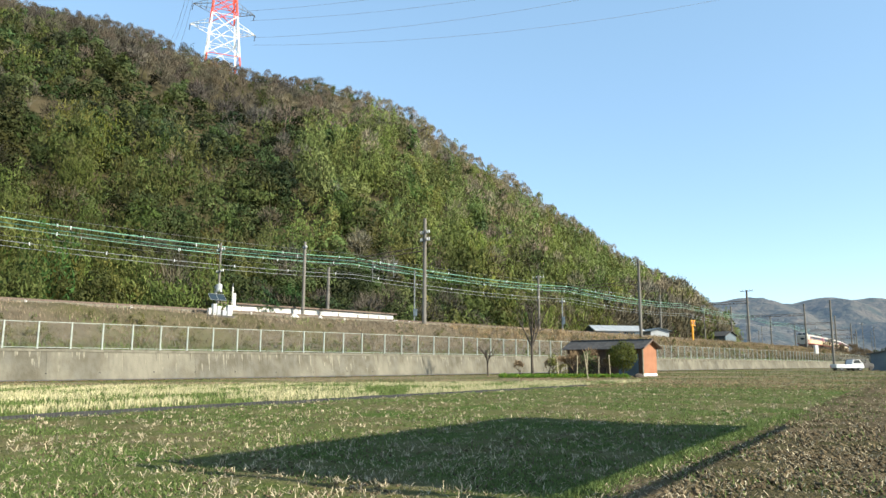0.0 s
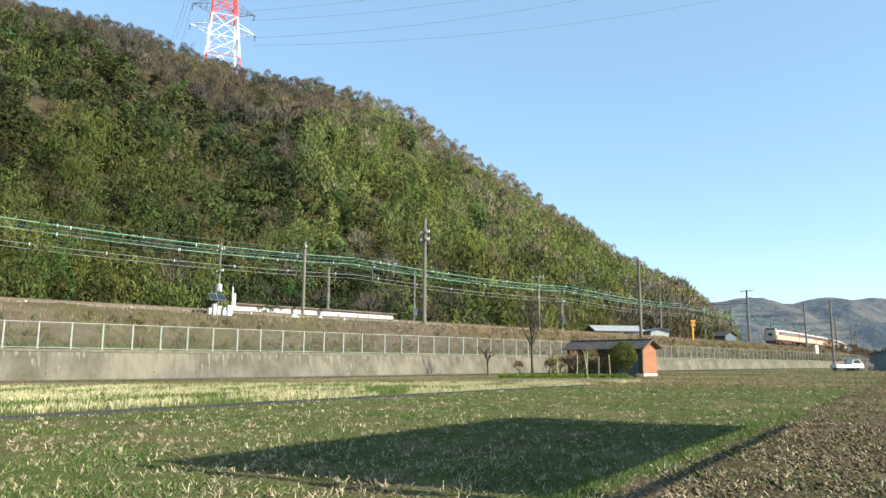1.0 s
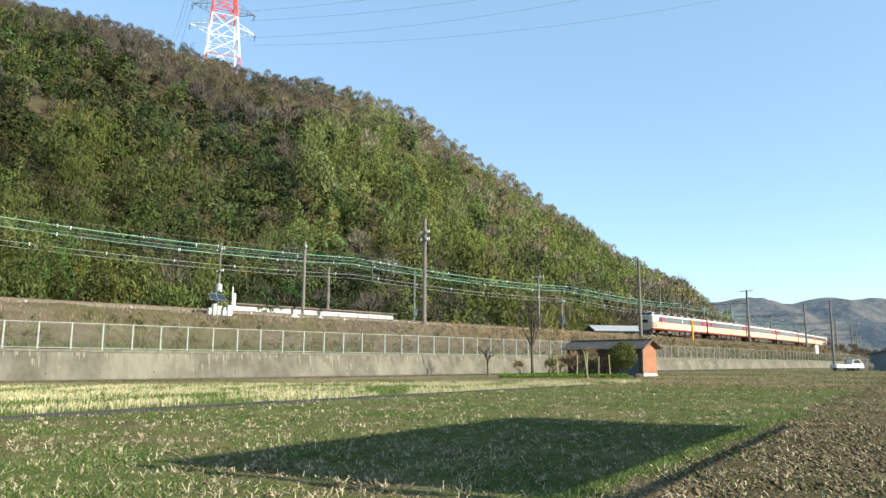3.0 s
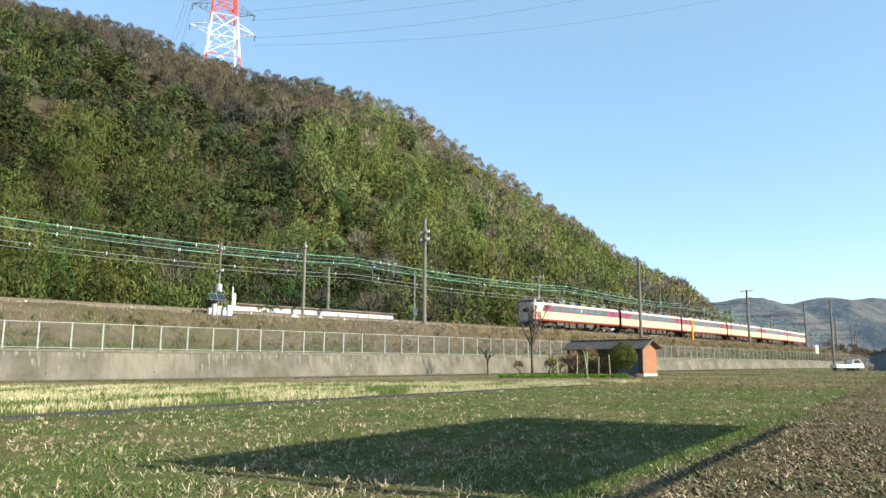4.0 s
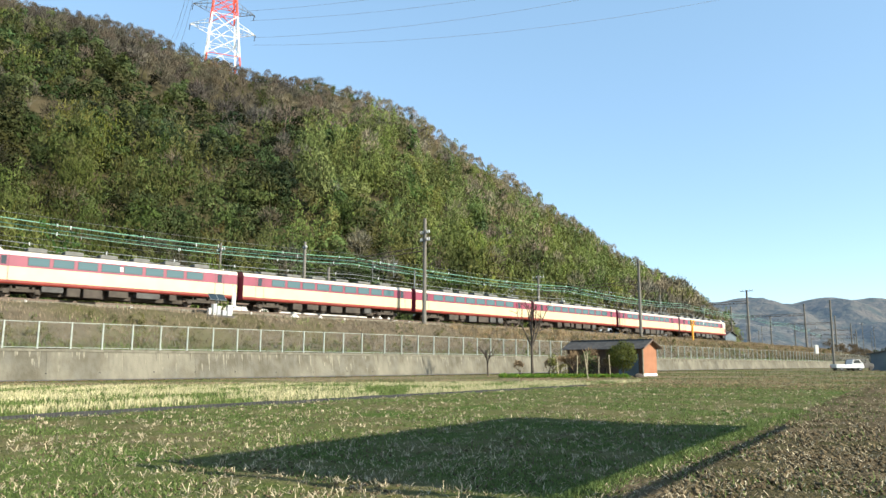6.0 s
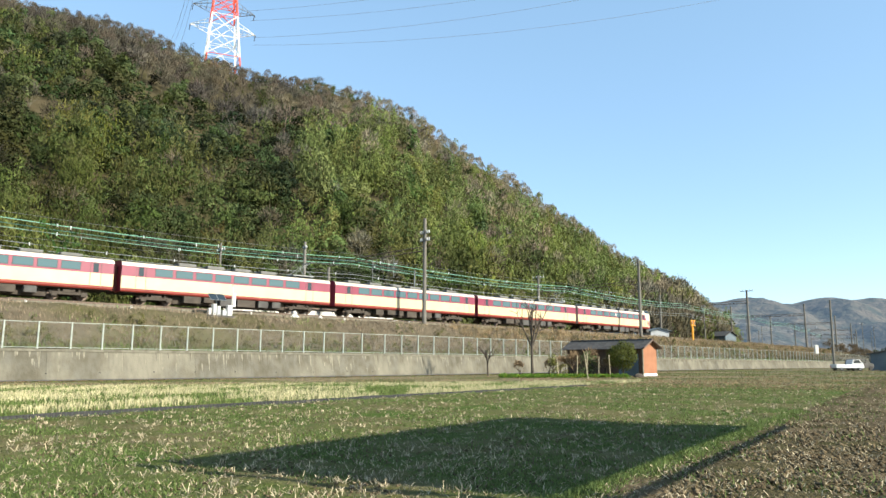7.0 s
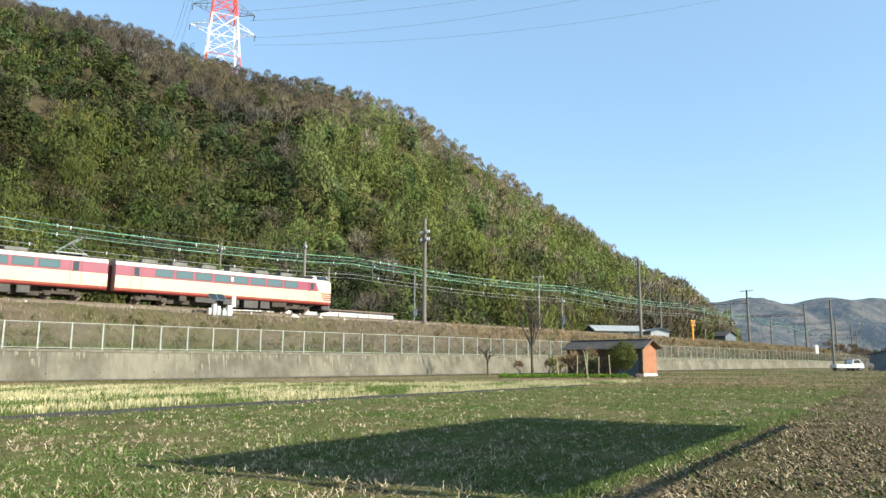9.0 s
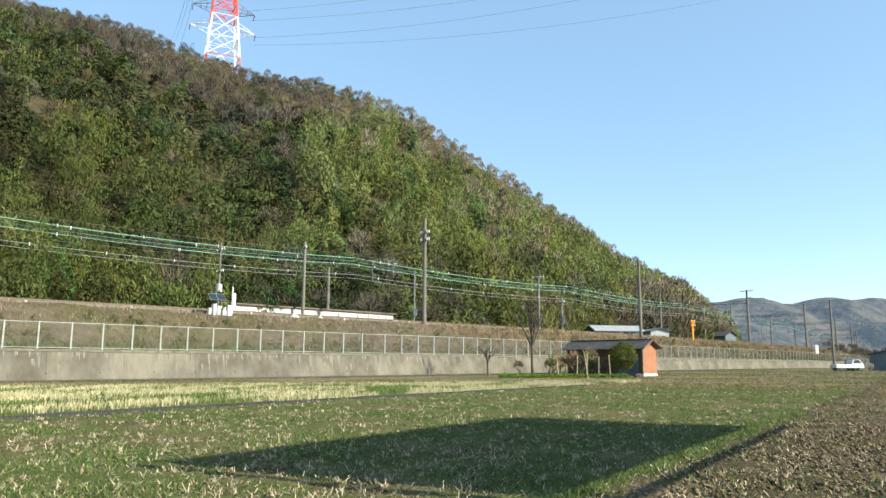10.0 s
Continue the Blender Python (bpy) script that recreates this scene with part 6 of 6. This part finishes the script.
def build_levee():
    """Corrugated dark plastic edging along the paddy."""
    e = empty("levee_board", Matrix(), "dark corrugated plastic edging board along the paddy", "edging")
    L = (LEVEE_B - LEVEE_A).length + 10
    d = (LEVEE_B - LEVEE_A).normalized()
    nrm = Vector((d.y, -d.x, 0))
    V, F = [], []
    n = int(L / 0.03)
    for i in range(n):
        p = LEVEE_A - d * 8 + d * (i * 0.03) + nrm * (0.02 * math.sin(i * 0.03 / 0.12 * 2 * math.pi) + 0.05 * noise.noise((i * 0.01, 0, 0)))
        h = 0.075 + 0.035 * noise.noise((i * 0.02, 3, 0))
        for o, z in ((0, -0.02), (0, h), (-0.008, h), (-0.008, -0.02)):
            q = p + nrm * o
            V.append((q.x, q.y, z + float(rise(q.x, q.y))))
    for i in range(n - 1):
        for j in range(4):
            a, b = i * 4 + j, i * 4 + (j + 1) % 4
            F.append((a, b, b + 4, a + 4))
    mesh_ob("board", V, F, mat("grey_plastic", (0.032, 0.034, 0.035), 0.8, colour2=(0.05, 0.05, 0.048), scale=2), e)


build_levee()


def bare_tree(place, H, name, label, seed, spread=0.5, stem=0.52, low=0.55):
    """A leafless small tree: tapered trunk, limbs and twigs."""
    rr = random.Random(seed)
    e = empty(name, Matrix.Translation(place), label, "tree")
    bm = bmesh.new()
    bt = bmesh.new()
    def grow(target, a, d, length, r, depth):
        b = a + d * length
        rod(target, a, b, r, r * 0.65, seg=6 if depth < 2 else 4)
        if depth >= 4:
            return
        for i in range(3 if depth else 6):
            nd = (d + Vector((rr.gauss(0, spread), rr.gauss(0, spread), rr.gauss(0.15, 0.25)))).normalized()
            t = rr.uniform(low if not depth else 0.55, 1.0)
            grow(bt, a.lerp(b, t), nd, length * rr.uniform(0.42, 0.68), r * 0.52, depth + 1)
    grow(bm, Vector((0, 0, -0.1)), Vector((rr.gauss(0, 0.04), rr.gauss(0, 0.04), 1)).normalized(), H * stem, H * 0.026, 0)
    part("trunk", bm, M_BARK, e)
    part("crown", bt, M_BARK, e, "leafless twiggy crown")


bare_tree((7.1, 58, 0.14), 5.0, "pruned_tree", "leafless pruned orchard tree with a dark trunk", 3, 0.45, 0.66, 0.7)
bare_tree((3.6, 58, 0.08), 3.2, "young_tree", "small leafless young tree beside the garden", 5, 0.3)
bare_tree((5.2, 91, 4.8), 2.6, "roadside_bush", "leafless bush on the embankment", 8, 0.6)


def leafy(name, place, s, n, size, tint, label, category, material=None, protof=crown_broad):
    e = empty(name, Matrix.Translation(place), label, category)
    q = protof(n, size) * s
    V = q.reshape(-1, 3)
    F = np.arange(len(V)).reshape(-1, 3)
    t = np.repeat(np.array(tint)[None], len(F), 0) * RNG.uniform(0.8, 1.2, (len(F), 1))
    ob = big_mesh("crown", V, F, material or M_LEAF, tint=t)
    ob.parent = e
    bm = bmesh.new()
    rod(bm, (0, 0, -0.1), (0.05 * s, 0, 3.0 * s), 0.16 * s, 0.08 * s, seg=8)
    for k in range(5):
        a = k * 1.26
        rod(bm, (0, 0, (1.0 + 0.3 * k) * s), (math.cos(a) * 1.0 * s, math.sin(a) * 1.0 * s, (2.6 + 0.3 * k) * s), 0.06 * s, 0.03 * s, seg=5)
    part("trunk", bm, M_BARK, e)


def crown_round(n, size):
    """A clipped round crown on a bare stem; unit radius about 3 m."""
    d = RNG.normal(size=(n, 3))
    d /= np.linalg.norm(d, axis=1)[:, None]
    r = RNG.uniform(0.55, 1.05, (n, 1)) ** 0.6
    lump = np.array([noise.noise(Vector(p) * 1.8) for p in d])[:, None]
    P = np.array([0, 0, 3.6]) + d * r * (2.6 + 0.7 * lump) * np.array([1, 1, 0.92])
    N = d + RNG.normal(size=d.shape) * 0.5
    N /= np.linalg.norm(N, axis=1)[:, None]
    return leaf_quads(P, size, N)


leafy("clipped_tree", (14.05, 57, 0.1), 0.45, 6500, 0.24, (1.35, 1.25, 0.8), "small round evergreen garden tree before the shed", "tree", protof=crown_round)
for (x, y), s, t in (((8.6, 57), 0.30, (2.4, 2.0, 1.6)), ((9.6, 57.5), 0.22, (2.6, 1.9, 1.6)), ((11.2, 57.2), 0.34, (1.6, 1.6, 2.0)), ((12.0, 58.2), 0.28, (1.8, 1.6, 1.6))):
    leafy("garden_shrub", (x, y, 0.1), s, 500, 0.4, t, "thin dry garden shrub beside the shed", "shrub")


for (x, y), s in (((8.5, 58.4), 0.34), ((9.3, 58.0), 0.40), ((10.4, 57.6), 0.46), ((11.9, 58.6), 0.52), ((12.9, 58.0), 0.36), ((6.2, 58.6), 0.3)):
    leafy("dry_shrub", (x, y, 0.1 - 0.9 * s), s * 0.85, 420, 2.2, (1.9, 1.6, 1.35), "leafless brown shrub in the garden plot", "shrub", material=M_TWIG, protof=crown_bare)


leafy("autumn_tree", (93.5, 269, 20.5), 0.85, 700, 0.55, (3.0, 1.1, 1.0), "red-brown autumn tree at the end of the hill", "tree")


def build_garden():
    n = 900
    x = RNG.uniform(4.2, 13.8, n)
    y = 53.2 + (x - 4.2) * 0.18 + RNG.normal(size=n) * 0.55
    pr = [crown_broad(60, 1.4) for _ in range(5)]
    t = np.array([1.9, 2.8, 1.1]) * RNG.uniform(0.7, 1.25, (n, 1)) * np.where(RNG.uniform(size=(n, 1)) < 0.15, np.array([1.8, 1.2, 0.8]), 1.0)
    scatter("vegetable_patch", (pr, pr), np.stack([x, y, soil_z(x, y) - 0.03], 1), RNG.uniform(0.025, 0.058, n), t, M_LEAF, "bright green vegetable rows in the garden plot", "vegetables")
    for (x, y), h, ln in (((9.9, 54), 1.6, 0.06), ((12.7, 55.5), 1.7, -0.08), ((10.9, 55.5), 1.9, 0.1), ((8.7, 55), 1.3, -0.1), ((11.6, 54.5), 1.5, 0.05), ((10.2, 51.4), 1.7, -0.22)):
        e = empty("garden_stake", Matrix.Translation((x, y, 0.1)), "weathered wooden garden stake", "stake", "garden stakes")
        bm = bmesh.new()
        rod(bm, (0, 0, -0.1), (ln, 0, h), 0.035, 0.03, seg=6)
        part("stake", bm, M_STRAW, e)
    b = empty("stone", Matrix.Translation((14.9, 55.6, 0.08)), "brown boulder at the garden's edge", "stone")
    bm = bmesh.new()
    bmesh.ops.create_icosphere(bm, subdivisions=2, radius=0.4, matrix=Matrix.Diagonal((1.1, 0.7, 0.8, 1)))
    for v in bm.verts:
        v.co *= 1 + 0.25 * noise.noise(v.co * 3)
        v.co.z = max(v.co.z, -0.1)
    part("rock", bm, M_BARK, b)


build_garden()


def build_line_trees():
    """Trees and shrubs between the line and the distance."""
    n = 90
    s = RNG.uniform(135, 330, n)
    o = RNG.uniform(17, 40, n)
    x, y = track(s, o)
    pr = [crown_broad(420, 0.55) for _ in range(6)]
    t = tuft_tints(n, (0.9, 1.0, 0.9), (1.5, 1.2, 1.0), 0.6)
    scatter("lineside_trees", (pr, pr), np.stack([x, y, np.full(n, 2.5)], 1), RNG.uniform(0.5, 0.95, n) * np.interp(s, [135, 180, 330], [1.2, 0.75, 0.7]), t, M_LEAF, "mixed green trees along the far side of the line", "trees")
    n = 420
    d = RNG.uniform(300, 900, n)
    a = np.radians(RNG.uniform(17, 40, n))
    x, y = np.sin(a) * d, np.cos(a) * d
    ox = (x * -math.cos(PHI) + y * math.sin(PHI)) - D0
    pr = [crown_broad(110, 1.3) for _ in range(6)]
    scatter("distant_trees", (pr, pr), np.stack([x, y, np.full(n, 0.3)], 1), RNG.uniform(0.6, 1.3, n), tuft_tints(n, (0.8, 0.9, 1.0), (1.1, 1.0, 1.0), 0.6), M_LEAF, "distant belt of dark trees across the plain", "trees")


build_line_trees()


def build_scrub():
    """Leafless scrub on the bank where the line bends away."""
    n = 110
    s = RNG.uniform(185, 330, n)
    o = RNG.uniform(WALL + 1.5, -4.5, n)
    x, y = track(s, o)
    z = np.interp(o, [WALL + 0.3, WALL + 1.6, WALL + 4.0, -5.6, -4.4], [-3.95, -3.9, -3.0, -1.35, -0.85]) + rail_z(s)
    pr = [crown_bare(260, 1.6) for _ in range(5)]
    scatter("bank_scrub", (pr, pr), np.stack([x, y, z - 0.1], 1), RNG.uniform(0.22, 0.5, n), tuft_tints(n, (1.1, 0.95, 0.8), (1.0, 1.0, 1.0), 0.5), M_TWIG,
            "leafless brown scrub on the railway bank", "scrub")


build_scrub()

motions()
